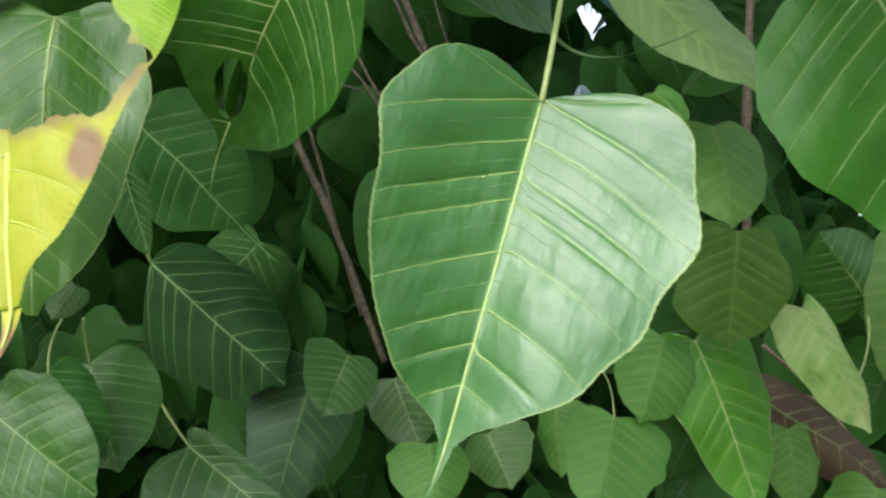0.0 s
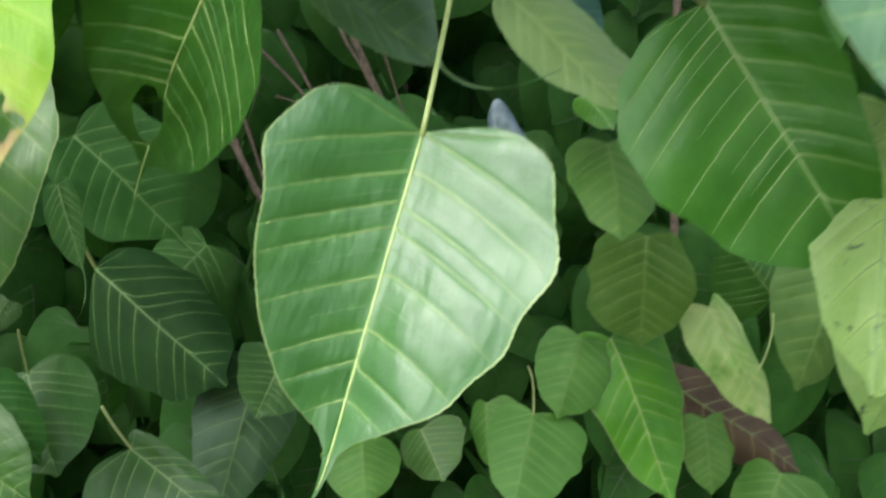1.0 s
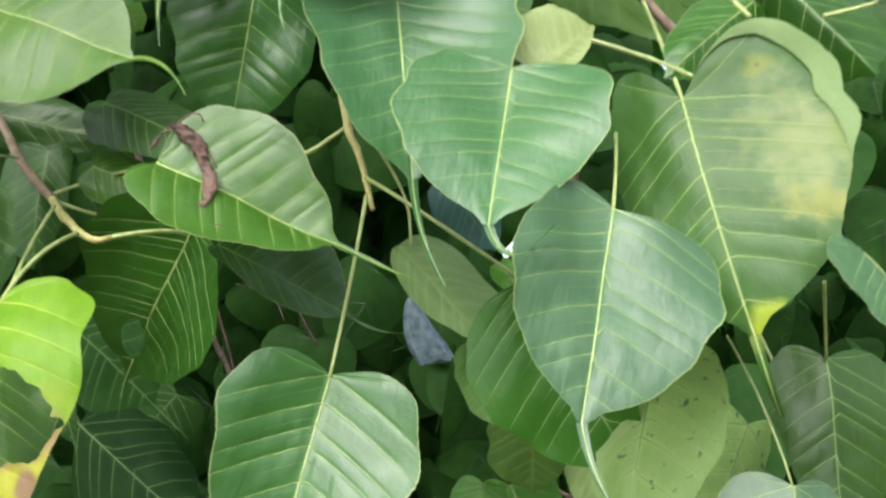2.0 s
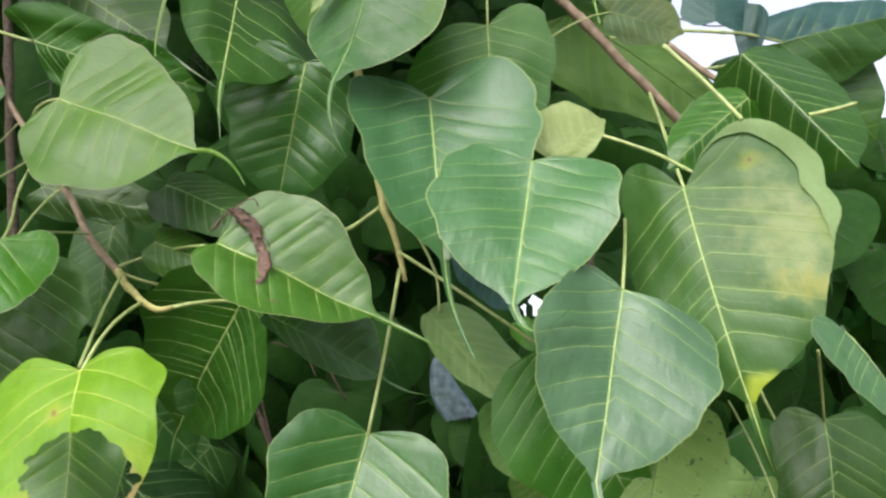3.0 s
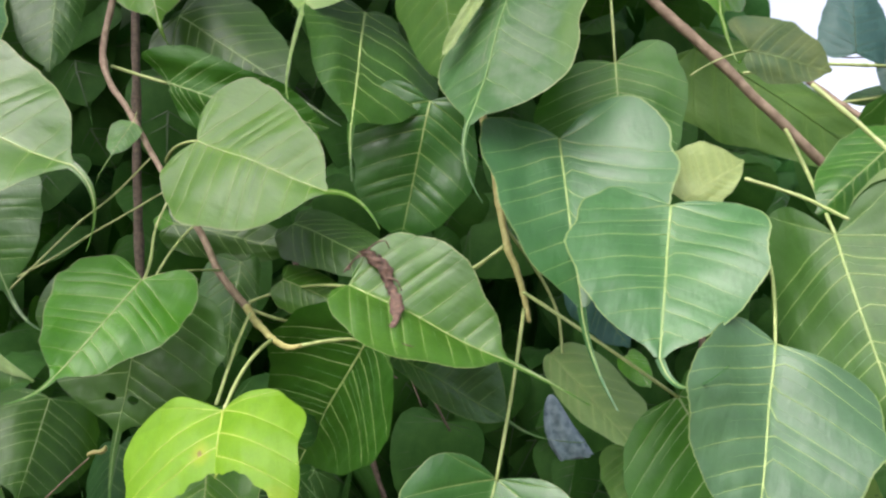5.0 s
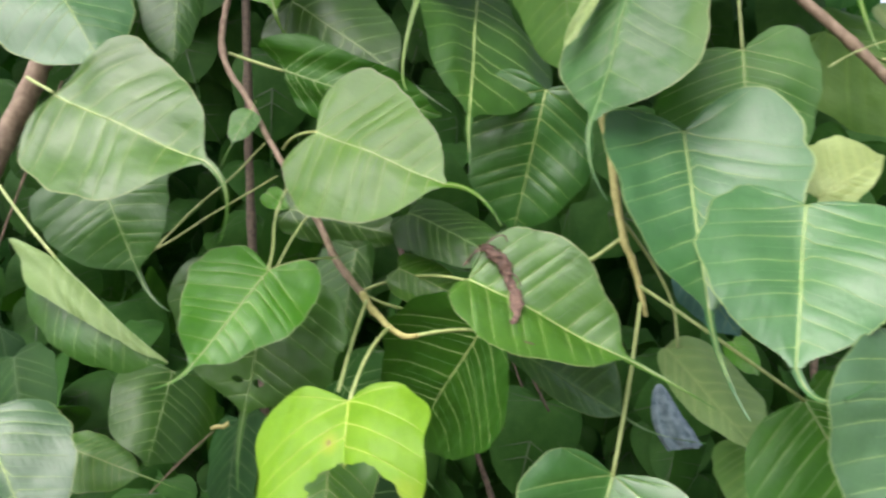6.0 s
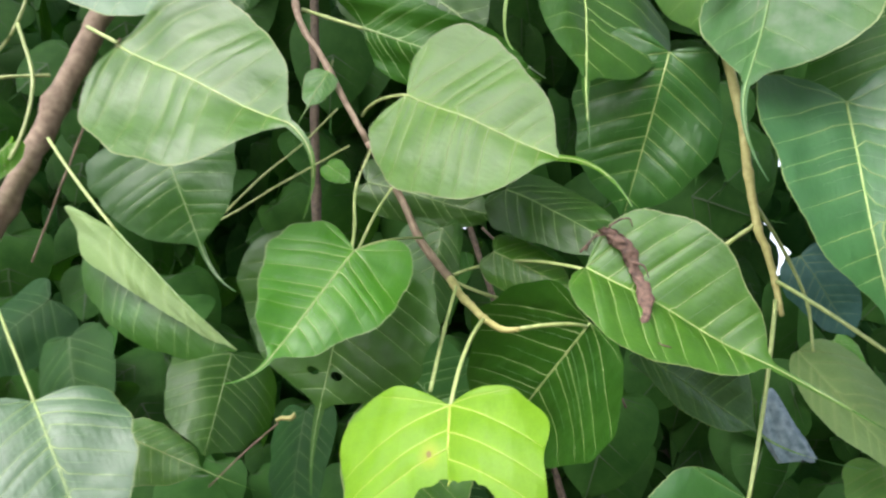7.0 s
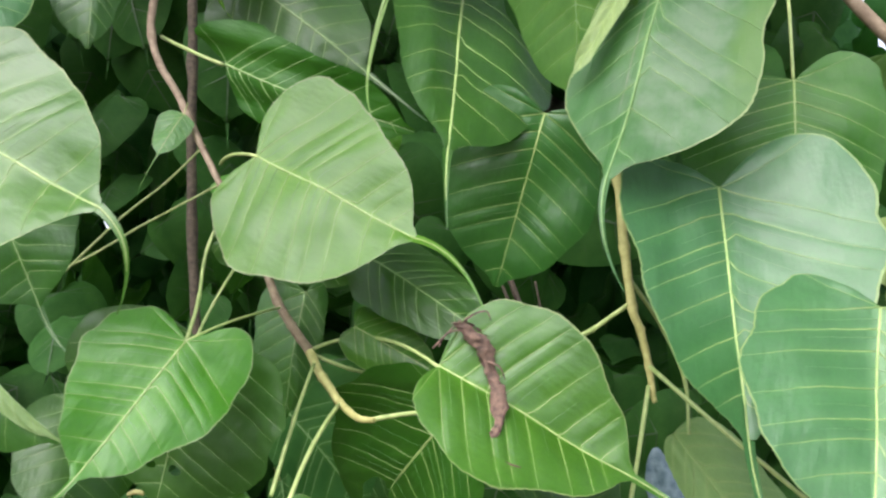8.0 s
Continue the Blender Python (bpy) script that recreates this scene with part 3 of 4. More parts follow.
leaf(branch, (-0.054, 0.256, 1.694), (0.043, 0.262, 1.646), -26, 0.059, 0.057, lobe_a=0.031, lobe_b=0.013, top_a=-0.169, top_b=-0.175, low_a=-0.112, low_b=-0.109, fold_a=-32, fold_b=-21, bend=0.017, curl=0.039, tail=(0.090, 0.228, 1.618), stalk=(-0.142, 0.335, 1.699), stalk_via=(-0.102, 0.325, 1.708), swell=1.6, skin=MID, label="glossy green leaf carrying a dried brown curl")
leaf(branch, (-0.185, 0.250, 1.699), (-0.210, 0.204, 1.634), -12, 0.041, 0.039, lobe_a=0.100, lobe_b=0.247, top_a=-0.009, top_b=-0.002, low_a=-0.118, low_b=-0.135, fold_a=-1, fold_b=-4, bend=0.013, curl=0.064, tail=(-0.229, 0.192, 1.619), stalk=(-0.165, 0.334, 1.723), stalk_via=(-0.175, 0.281, 1.711), swell=1.4, skin=FRESH, label="young bright green heart-shaped fig leaf")
leaf(branch, (-0.118, 0.222, 1.616), (-0.097, 0.176, 1.499), 2, 0.060, 0.055, lobe_a=0.109, lobe_b=0.043, top_a=0.091, top_b=0.028, low_a=-0.019, low_b=-0.126, fold_a=-12, fold_b=-28, bend=0.070, curl=0.422, tail=(-0.098, 0.171, 1.486), stalk=(-0.117, 0.312, 1.668), bite=bite_big, skin=YELLOW, veins=VEIN_GOLD, label="yellowing fig leaf with a large chewed hole")
leaf(branch, (-0.053, 0.318, 1.668), (-0.117, 0.409, 1.584), 3, 0.065, 0.062, lobe_a=0.091, lobe_b=0.062, top_a=-0.197, top_b=-0.148, low_a=-0.064, low_b=-0.071, fold_a=3, fold_b=-17, bend=-0.013, curl=-0.250, tail=(-0.122, 0.405, 1.553), stalk=(-0.095, 0.300, 1.662), bite=bite_small, skin=LUSH, label="green fig leaf with a ragged hole")
leaf(branch, (-0.196, 0.286, 1.701), (-0.215, 0.299, 1.606), 3, 0.074, 0.066, lobe_a=0.090, lobe_b=0.027, top_a=-0.000, top_b=-0.118, low_a=0.000, low_b=0.191, fold_a=-2, fold_b=-2, bend=0.020, curl=0.043, tail=(-0.217, 0.304, 1.553), stalk=(-0.193, 0.361, 1.770), bite=bite_pin, skin=DEEP, veins=VEIN_MID, label="dark green leaf with two small holes")
leaf(branch, (-0.148, 0.293, 1.609), (-0.147, 0.280, 1.496), -4, 0.051, 0.034, lobe_a=0.09, lobe_b=0.09, skin=MID)
leaf(branch, (-0.222, 0.379, 1.773), (-0.121, 0.385, 1.749), -6, 0.022, 0.029, lobe_a=0.09, lobe_b=0.09, skin=DEEP, veins=VEIN_MID)
leaf(branch, (-0.109, 0.327, 1.756), (-0.033, 0.289, 1.711), -21, 0.024, 0.031, lobe_a=0.09, lobe_b=0.09, skin=DEEP, veins=VEIN_MID)
leaf(branch, (-0.115, 0.326, 1.714), (-0.062, 0.319, 1.689), -12, 0.019, 0.019, lobe_a=0.09, lobe_b=0.09, skin=MID)
leaf(branch, (-0.158, 0.361, 1.736), (-0.162, 0.355, 1.653), 1, 0.036, 0.017, lobe_a=0.09, lobe_b=0.09, skin=DEEP)
bough = branch = leafy_branch((-0.35, 0.4, 1.9), "leafy bough with silvery sheen on drooping leaves")
leaf(branch, (-0.334, 0.216, 1.814), (-0.212, 0.197, 1.760), -22, 0.065, 0.060, lobe_a=-0.030, lobe_b=-0.058, top_a=-0.310, top_b=-0.054, low_a=0.218, low_b=-0.047, fold_a=0, fold_b=-9, bend=-0.051, curl=-0.077, tail=(-0.203, 0.212, 1.709), tail_via=(-0.187, 0.200, 1.742), stalk=(-0.375, 0.242, 1.837), swell=1.7, skin=MID)
leaf(branch, (-0.435, 0.303, 1.981), (-0.352, 0.289, 1.869), -27, 0.068, 0.063, lobe_a=0.09, lobe_b=0.09, skin=TEAL)
leaf(branch, (-0.373, 0.296, 1.715), (-0.267, 0.280, 1.639), 1, 0.050, 0.022, lobe_a=0.09, lobe_b=0.300, top_b=0.350, low_b=-0.25, fold_a=2, fold_b=-146, stalk=(-0.465, 0.331, 1.791), skin=DEEP, skin_b=UNDER, veins=VEIN_MID, label="fig leaf folded over showing its pale underside")
leaf(branch, (-0.364, 0.230, 1.601), (-0.298, 0.209, 1.524), -36, 0.043, 0.046, lobe_a=0.084, lobe_b=-0.009, top_a=-0.047, top_b=-0.140, low_a=0.000, low_b=-0.002, fold_a=-6, fold_b=-3, bend=0.029, curl=0.073, stalk=(-0.576, 0.428, 1.674), skin=BLOOM)
leaf(branch, (-0.378, 0.346, 1.794), (-0.342, 0.358, 1.716), -18, 0.059, 0.052, lobe_a=0.098, lobe_b=0.090, top_a=0.017, top_b=0.040, low_a=0.021, low_b=-0.022, fold_a=-6, fold_b=-13, bend=0.035, curl=0.005, tail=(-0.306, 0.352, 1.682), skin=DEEP, veins=VEIN_MID)
leaf(branch, (-0.373, 0.492, 1.639), (-0.363, 0.443, 1.554), -41, 0.046, 0.060, lobe_a=0.084, lobe_b=0.145, top_a=0.044, top_b=-0.037, low_a=0.177, low_b=-0.018, fold_a=2, fold_b=12, bend=0.020, curl=0.271, skin=DEEP, veins=VEIN_MID)
leaf(branch, (-0.254, 0.430, 1.993), (-0.146, 0.430, 1.913), -8, 0.057, 0.061, lobe_a=0.09, lobe_b=0.09, tail=(-0.094, 0.420, 1.872), tail_via=(-0.115, 0.425, 1.888), skin=DEEP, veins=VEIN_MID, label="shaded dark leaf with a long pale tip")
leaf(branch, (-0.234, 0.367, 1.893), (-0.093, 0.361, 1.846), 29, 0.032, 0.031, lobe_a=-0.055, lobe_b=0.167, top_a=-0.114, top_b=0.118, low_a=0.000, low_b=0.098, fold_a=4, fold_b=-6, bend=0.022, curl=0.112, stalk=(-0.298, 0.398, 1.926), skin=LUSH, veins=VEIN_MID)
leaf(branch, (-0.253, 0.357, 1.853), (-0.262, 0.344, 1.820), -6, 0.015, 0.011, lobe_a=0.019, lobe_b=-0.045, top_a=-0.000, top_b=-0.018, low_a=-0.086, low_b=0.026, fold_a=5, fold_b=5, bend=0.030, curl=0.048, tail=(-0.257, 0.315, 1.784), stalk=(-0.248, 0.350, 1.859), skin=MID, label="tiny new leaf with a slender tip")
leaf(branch, (-0.134, 0.405, 1.868), (-0.112, 0.410, 1.845), -11, 0.017, 0.017, lobe_a=0.09, lobe_b=0.09, skin=FRESH, veins=VEIN_MID, label="small round lime-green leaf")
leaf(branch, (-0.395, 0.744, 1.891), (-0.355, 0.725, 1.863), -7, 0.016, 0.016, lobe_a=0.09, lobe_b=0.09, skin=FRESH)
leaf(branch, (-0.075, 0.301, 2.035), (-0.108, 0.318, 1.922), 20, 0.058, 0.057, lobe_a=0.09, lobe_b=0.09, tail=(-0.103, 0.273, 1.831), veins=YOUNG, skin=PALE)
leaf(branch, (-0.291, 0.383, 2.094), (-0.249, 0.377, 1.956), -11, 0.049, 0.048, lobe_a=0.09, lobe_b=0.09, tail=(-0.249, 0.410, 1.947), skin=FRESH)
leaf(branch, (-0.327, 0.346, 1.987), (-0.321, 0.343, 1.894), -27, 0.035, 0.023, lobe_a=0.09, lobe_b=0.09, skin=DEEP)
leaf(branch, (-0.639, 0.420, 2.086), (-0.628, 0.409, 1.955), -4, 0.070, 0.060, lobe_a=0.09, lobe_b=0.09, skin=MID)
leaf(branch, (-0.376, 0.346, 1.573), (-0.320, 0.358, 1.554), -28, 0.027, 0.020, lobe_a=0.09, lobe_b=0.09, tail=(-0.284, 0.373, 1.541), skin=MID)
leaf(branch, (-0.375, 0.269, 1.639), (-0.343, 0.256, 1.571), -4, 0.033, 0.025, lobe_a=0.09, lobe_b=0.09, skin=DEEP_SHADE, veins=VEIN_SHADE)
leaf(branch, (-0.573, 0.499, 1.680), (-0.637, 0.477, 1.607), 9, 0.047, 0.047, lobe_a=0.09, lobe_b=0.09, skin=DEEP_SHADE, veins=VEIN_SHADE)
leaf(branch, (-0.274, 0.432, 1.597), (-0.264, 0.402, 1.508), 16, 0.043, 0.025, lobe_a=0.09, lobe_b=0.09, skin=DEEP_SHADE, veins=VEIN_SHADE)
leaf(branch, (-0.532, 0.369, 1.798), (-0.559, 0.346, 1.723), 4, 0.013, 0.013, lobe_a=0.09, lobe_b=0.09, fold_a=40, fold_b=40, skin=FRESH)
inner = branch = leafy_branch((0.05, 0.55, 1.65), "shaded inner bough with dark broad leaves")
leaf(branch, (-0.024, 0.272, 1.651), (0.046, 0.322, 1.612), -16, 0.016, 0.040, lobe_a=0.052, lobe_b=0.193, top_a=-0.433, top_b=-0.037, low_a=0.123, low_b=0.122, fold_a=-9, fold_b=-2, bend=0.027, curl=0.034, tail=(0.092, 0.274, 1.598), tail_via=(0.065, 0.337, 1.598), skin=TEAL, veins=VEIN_DIM, label="narrow bluish leaf with a long curved tip")
leaf(branch, (0.079, 0.359, 1.662), (0.135, 0.330, 1.591), -16, 0.017, 0.041, lobe_a=-0.009, lobe_b=0.027, top_a=-0.236, top_b=-0.061, low_a=0.037, low_b=0.329, fold_a=-1, fold_b=9, bend=-0.011, curl=0.350, skin=UNDER, veins=YOUNG)
leaf(branch, (0.151, 0.280, 1.626), (0.206, 0.269, 1.516), 21, 0.060, 0.032, lobe_a=-0.001, lobe_b=0.090, top_a=-0.238, top_b=0.000, low_a=-0.000, low_b=0.000, fold_a=-9, fold_b=-6, bend=0.026, curl=-0.094, stalk=(0.059, 0.322, 1.701), stalk_via=(0.095, 0.285, 1.668), veins=VEIN_MID, skin=LUSH, label="deep green leaf with strongly ridged veins")
leaf(branch, (0.224, 0.275, 1.582), (0.190, 0.239, 1.473), 40, 0.029, 0.052, lobe_a=0.080, lobe_b=0.038, top_a=-0.162, top_b=-0.178, low_a=0.026, low_b=-0.109, fold_a=-0, fold_b=-13, bend=0.036, curl=0.089, stalk=(0.212, 0.283, 1.628), skin=PALE, label="pale dull leaf underside with dark specks")
leaf(branch, (0.340, 0.420, 1.527), (0.283, 0.404, 1.428), -5, 0.050, 0.031, lobe_a=0.09, lobe_b=0.09, skin=PALE)
leaf(branch, (0.158, 0.254, 1.745), (0.197, 0.253, 1.771), 0, 0.014, 0.030, lobe_a=0.090, lobe_b=0.089, top_a=-0.003, top_b=-0.011, low_a=0.012, low_b=0.098, fold_a=-7, fold_b=-6, bend=0.031, curl=0.046, skin=YOUNG, veins=YOUNG, label="pale lime young leaf half hidden")
leaf(branch, (0.199, 0.726, 1.700), (0.219, 0.694, 1.659), 8, 0.017, 0.017, lobe_a=0.09, lobe_b=0.09, skin=FRESH, veins=VEIN_MID, label="small pale lime leaf in a gap")
leaf(branch, (0.204, 0.338, 2.021), (0.205, 0.297, 1.900), -25, 0.060, 0.058, lobe_a=0.09, lobe_b=0.09, tail=(0.189, 0.217, 1.823), skin=FRESH)
leaf(branch, (0.351, 0.320, 1.574), (0.339, 0.303, 1.471), 5, 0.035, 0.056, lobe_a=0.09, lobe_b=0.09, stalk=(0.322, 0.261, 1.617), skin=DEEP, veins=VEIN_MID)
leaf(branch, (0.268, 0.216, 1.512), (0.255, 0.197, 1.452), 6, 0.033, 0.031, lobe_a=0.09, lobe_b=0.09, stalk=(0.255, 0.246, 1.588), skin=BLOOM)
leaf(branch, (0.280, 0.154, 1.618), (0.299, 0.141, 1.570), -40, 0.021, 0.025, lobe_a=0.22, lobe_b=0.09, skin=TEAL)
low_dark = branch = leafy_branch((-0.15, 0.62, 1.45), "low shaded bough of overlapping dark green leaves")
leaf(branch, (-0.249, 0.436, 1.441), (-0.187, 0.430, 1.397), -3, 0.036, 0.036, lobe_a=0.090, lobe_b=0.081, top_a=0.000, top_b=-0.097, low_a=0.000, low_b=0.004, fold_a=-6, fold_b=-4, bend=0.028, curl=0.075, skin=DEEP)
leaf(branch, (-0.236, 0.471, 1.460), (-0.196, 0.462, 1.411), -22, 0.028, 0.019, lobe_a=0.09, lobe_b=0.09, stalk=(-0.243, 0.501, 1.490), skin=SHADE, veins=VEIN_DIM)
leaf(branch, (-0.232, 0.518, 1.461), (-0.201, 0.495, 1.396), -9, 0.037, 0.038, lobe_a=0.09, lobe_b=0.09, stalk=(-0.222, 0.485, 1.491), skin=DEEP)
leaf(branch, (-0.265, 0.716, 1.534), (-0.130, 0.651, 1.433), -20, 0.068, 0.061, lobe_a=-0.071, lobe_b=0.089, top_a=-0.031, top_b=-0.051, low_a=-0.059, low_b=0.034, fold_a=31, fold_b=12, bend=0.015, curl=0.411, stalk=(-0.264, 0.638, 1.603), skin=DEEP_SHADE, veins=VEIN_DIM, label="dark shaded leaf with a yellow midrib")
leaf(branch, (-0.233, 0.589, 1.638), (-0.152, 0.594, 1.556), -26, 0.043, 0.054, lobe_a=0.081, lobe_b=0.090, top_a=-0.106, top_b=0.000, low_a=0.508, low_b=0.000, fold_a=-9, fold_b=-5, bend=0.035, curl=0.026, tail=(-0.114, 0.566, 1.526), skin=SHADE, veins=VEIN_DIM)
leaf(branch, (-0.187, 0.586, 1.395), (-0.102, 0.576, 1.329), -23, 0.051, 0.020, lobe_a=0.087, lobe_b=0.088, top_a=0.072, top_b=-0.129, low_a=0.000, low_b=0.014, fold_a=-6, fold_b=-6, bend=0.030, curl=0.045, stalk=(-0.209, 0.585, 1.428), skin=DEEP)
leaf(branch, (-0.067, 0.558, 1.463), (-0.081, 0.530, 1.425), -8, 0.029, 0.028, lobe_a=0.110, lobe_b=0.107, top_a=0.107, top_b=-0.113, low_a=-0.058, low_b=0.052, fold_a=-9, fold_b=-2, bend=0.029, curl=0.061, skin=DEEP)
leaf(branch, (-0.037, 0.601, 1.443), (-0.016, 0.582, 1.394), -2, 0.028, 0.028, lobe_a=0.09, lobe_b=0.09, skin=DEEP)
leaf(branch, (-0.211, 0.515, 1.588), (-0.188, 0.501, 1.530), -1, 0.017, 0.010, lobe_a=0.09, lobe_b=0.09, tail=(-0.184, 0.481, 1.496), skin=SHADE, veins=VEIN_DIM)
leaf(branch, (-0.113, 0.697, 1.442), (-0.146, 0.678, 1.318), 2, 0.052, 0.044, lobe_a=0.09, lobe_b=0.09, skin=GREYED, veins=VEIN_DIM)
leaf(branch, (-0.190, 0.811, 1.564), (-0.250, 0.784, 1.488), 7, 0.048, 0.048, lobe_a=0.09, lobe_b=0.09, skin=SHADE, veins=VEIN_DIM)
leaf(branch, (-0.215, 0.459, 1.510), (-0.223, 0.448, 1.491), -12, 0.012, 0.010, lobe_a=0.09, lobe_b=0.09, skin=DEEP)
low_olive = branch = leafy_branch((0.2, 0.6, 1.45), "low shaded bough of dull olive leaves")
leaf(branch, (0.192, 0.508, 1.547), (0.190, 0.525, 1.470), 11, 0.039, 0.035, lobe_a=0.085, lobe_b=0.046, top_a=-0.058, top_b=-0.244, low_a=0.290, low_b=0.086, fold_a=-10, fold_b=-8, bend=0.035, curl=0.004, skin=OLIVE)
leaf(branch, (0.141, 0.403, 1.593), (0.141, 0.379, 1.537), -1, 0.024, 0.028, lobe_a=0.09, lobe_b=0.09, skin=OLIVE)
leaf(branch, (0.174, 0.542, 1.475), (0.210, 0.527, 1.361), -13, 0.032, 0.047, lobe_a=0.09, lobe_b=0.09, skin=FRESH)
leaf(branch, (0.114, 0.527, 1.425), (0.095, 0.501, 1.367), 11, 0.030, 0.042, lobe_a=0.09, lobe_b=0.09, stalk=(0.122, 0.609, 1.449), skin=OLIVE)
leaf(branch, (0.151, 0.538, 1.476), (0.130, 0.523, 1.422), 7, 0.028, 0.034, lobe_a=0.09, lobe_b=0.09, skin=OLIVE)
leaf(branch, (0.301, 0.558, 1.502), (0.263, 0.545, 1.550), -3, 0.037, 0.035, lobe_a=0.09, lobe_b=0.09, stalk=(0.261, 0.496, 1.454), skin=DEEP)
leaf(branch, (0.351, 0.558, 1.538), (0.308, 0.540, 1.435), -11, 0.042, 0.051, lobe_a=0.09, lobe_b=0.09, skin=OLIVE)
leaf(branch, (0.035, 0.620, 1.399), (0.052, 0.601, 1.361), 7, 0.026, 0.031, lobe_a=0.09, lobe_b=0.09, skin=MID)
leaf(branch, (0.089, 0.628, 1.418), (0.091, 0.612, 1.367), 36, 0.021, 0.027, lobe_a=0.09, lobe_b=0.09, skin=OLIVE)
leaf(branch, (0.264, 0.608, 1.404), (0.264, 0.596, 1.347), -1, 0.022, 0.027, lobe_a=0.09, lobe_b=0.09, skin=OLIVE)
leaf(branch, (-0.010, 0.569, 1.400), (-0.006, 0.542, 1.360), -9, 0.031, 0.029, lobe_a=0.09, lobe_b=0.09, skin=OLIVE)
leaf(branch, (0.299, 0.550, 1.373), (0.271, 0.542, 1.318), 32, 0.029, 0.036, lobe_a=0.09, lobe_b=0.09, skin=OLIVE)
leaf(branch, (0.243, 0.624, 1.431), (0.341, 0.604, 1.361), -18, 0.033, 0.047, lobe_a=0.09, lobe_b=0.09, fold_a=35, fold_b=35, skin=DEAD, label="curled dead brown leaf among the green")
leaf(branch, (0.240, 0.524, 1.497), (0.272, 0.505, 1.418), -6, 0.026, 0.018, lobe_a=0.09, lobe_b=0.09, skin=LIME, label="sunlit lime and cream mottled leaf")
high = branch = leafy_branch((0.35, 0.5, 1.95), "high bough of dark leaves against the sky")
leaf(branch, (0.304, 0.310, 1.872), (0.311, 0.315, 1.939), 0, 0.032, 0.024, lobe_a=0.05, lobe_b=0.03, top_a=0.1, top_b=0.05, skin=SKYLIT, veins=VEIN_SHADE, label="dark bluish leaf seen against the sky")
# Only the upper half carries the painted sky tint.
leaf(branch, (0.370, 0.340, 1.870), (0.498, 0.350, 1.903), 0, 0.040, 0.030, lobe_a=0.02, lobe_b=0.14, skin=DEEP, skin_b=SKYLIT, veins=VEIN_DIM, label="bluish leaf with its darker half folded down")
leaf(branch, (0.393, 0.380, 1.889), (0.459, 0.378, 1.800), 26, 0.030, 0.050, lobe_a=0.09, lobe_b=0.09, skin=DEEP)
leaf(branch, (0.290, 0.245, 1.812), (0.327, 0.198, 1.716), 24, 0.043, 0.053, lobe_a=0.09, lobe_b=0.09, fold_a=40, fold_b=40, stalk=(0.295, 0.275, 1.797), skin=DEEP)
leaf(branch, (0.196, 0.222, 1.832), (0.240, 0.215, 1.812), 4, 0.018, 0.025, lobe_a=0.02, lobe_b=0.36, top_a=-0.2, fold_a=-4, fold_b=-4, stalk=(0.160, 0.225, 1.817), skin=AGED, veins=VEIN_DIM, label="dull olive leaf with yellow stains, seen from below")
leaf(branch, (0.200, 0.349, 1.900), (0.325, 0.339, 1.798), -1, 0.048, 0.035, lobe_a=0.09, lobe_b=0.09, skin=OLIVE, veins=OLIVE, label="large dull olive leaf behind a brown branch")
leaf(branch, (0.287, 0.240, 1.778), (0.224, 0.220, 1.726), 11, 0.025, 0.025, lobe_a=0.09, lobe_b=0.09, skin=MID)
leaf(branch, (0.378, 0.360, 1.863), (0.313, 0.360, 1.857), 10, 0.015, 0.009, lobe_a=0.09, lobe_b=0.09, skin=TEAL)
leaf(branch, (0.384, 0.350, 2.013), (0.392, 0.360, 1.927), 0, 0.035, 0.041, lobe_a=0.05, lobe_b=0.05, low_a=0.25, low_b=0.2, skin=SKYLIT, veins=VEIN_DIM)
leaf(hang, (0.036, 0.258, 1.905), (0.006, 0.236, 1.838), 30, 0.007, 0.010, lobe_a=0.02, lobe_b=0.02, fold_a=-20, fold_b=-20, skin=YOUNG, veins=YOUNG, label="narrow lime leaf edge turned up")
# Added strip that stands in for the lit lower part of the dark leaf.
leaf(high, (0.342, 0.318, 1.891), (0.328, 0.318, 1.840), 0, 0.015, 0.012, lobe_a=0.02, lobe_b=0.02, skin=SKYLIT, veins=VEIN_SHADE, label="lower bluish strip of the dark leaf above")
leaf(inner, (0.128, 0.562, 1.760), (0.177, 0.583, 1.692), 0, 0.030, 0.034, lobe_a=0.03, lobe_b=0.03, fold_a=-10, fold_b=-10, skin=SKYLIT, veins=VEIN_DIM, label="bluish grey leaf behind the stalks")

# ---- twigs ----
twig(fork, .0032, .0022, [(-0.292, 0.390, 2.086), (-0.296, 0.385, 1.997), (-0.294, 0.375, 1.918), (-0.257, 0.365, 1.859), (-0.217, 0.355, 1.797)])
twig(fork, .0025, .003, [(-0.217, 0.355, 1.797), (-0.195, 0.360, 1.766), (-0.173, 0.352, 1.728), (-0.161, 0.348, 1.713), (-0.146, 0.343, 1.697)])
twig(fork, .003, .0016, [(-0.146, 0.343, 1.697), (-0.133, 0.330, 1.682), (-0.117, 0.315, 1.669), (-0.104, 0.305, 1.662), (-0.093, 0.298, 1.662)], GREEN_BARK)
twig(fork, .0012, .001, [(-0.145, 0.343, 1.696), (-0.121, 0.350, 1.688), (-0.094, 0.360, 1.684), (-0.062, 0.370, 1.686)], STALK)
twig(bough, .0108, .0095, [(-0.442, 0.430, 2.103), (-0.494, 0.420, 1.957), (-0.527, 0.410, 1.848), (-0.553, 0.400, 1.751), (-0.606, 0.390, 1.618)])
twig(bough, .0012, .0009, [(-0.495, 0.440, 1.924), (-0.532, 0.450, 1.820), (-0.568, 0.460, 1.711)])
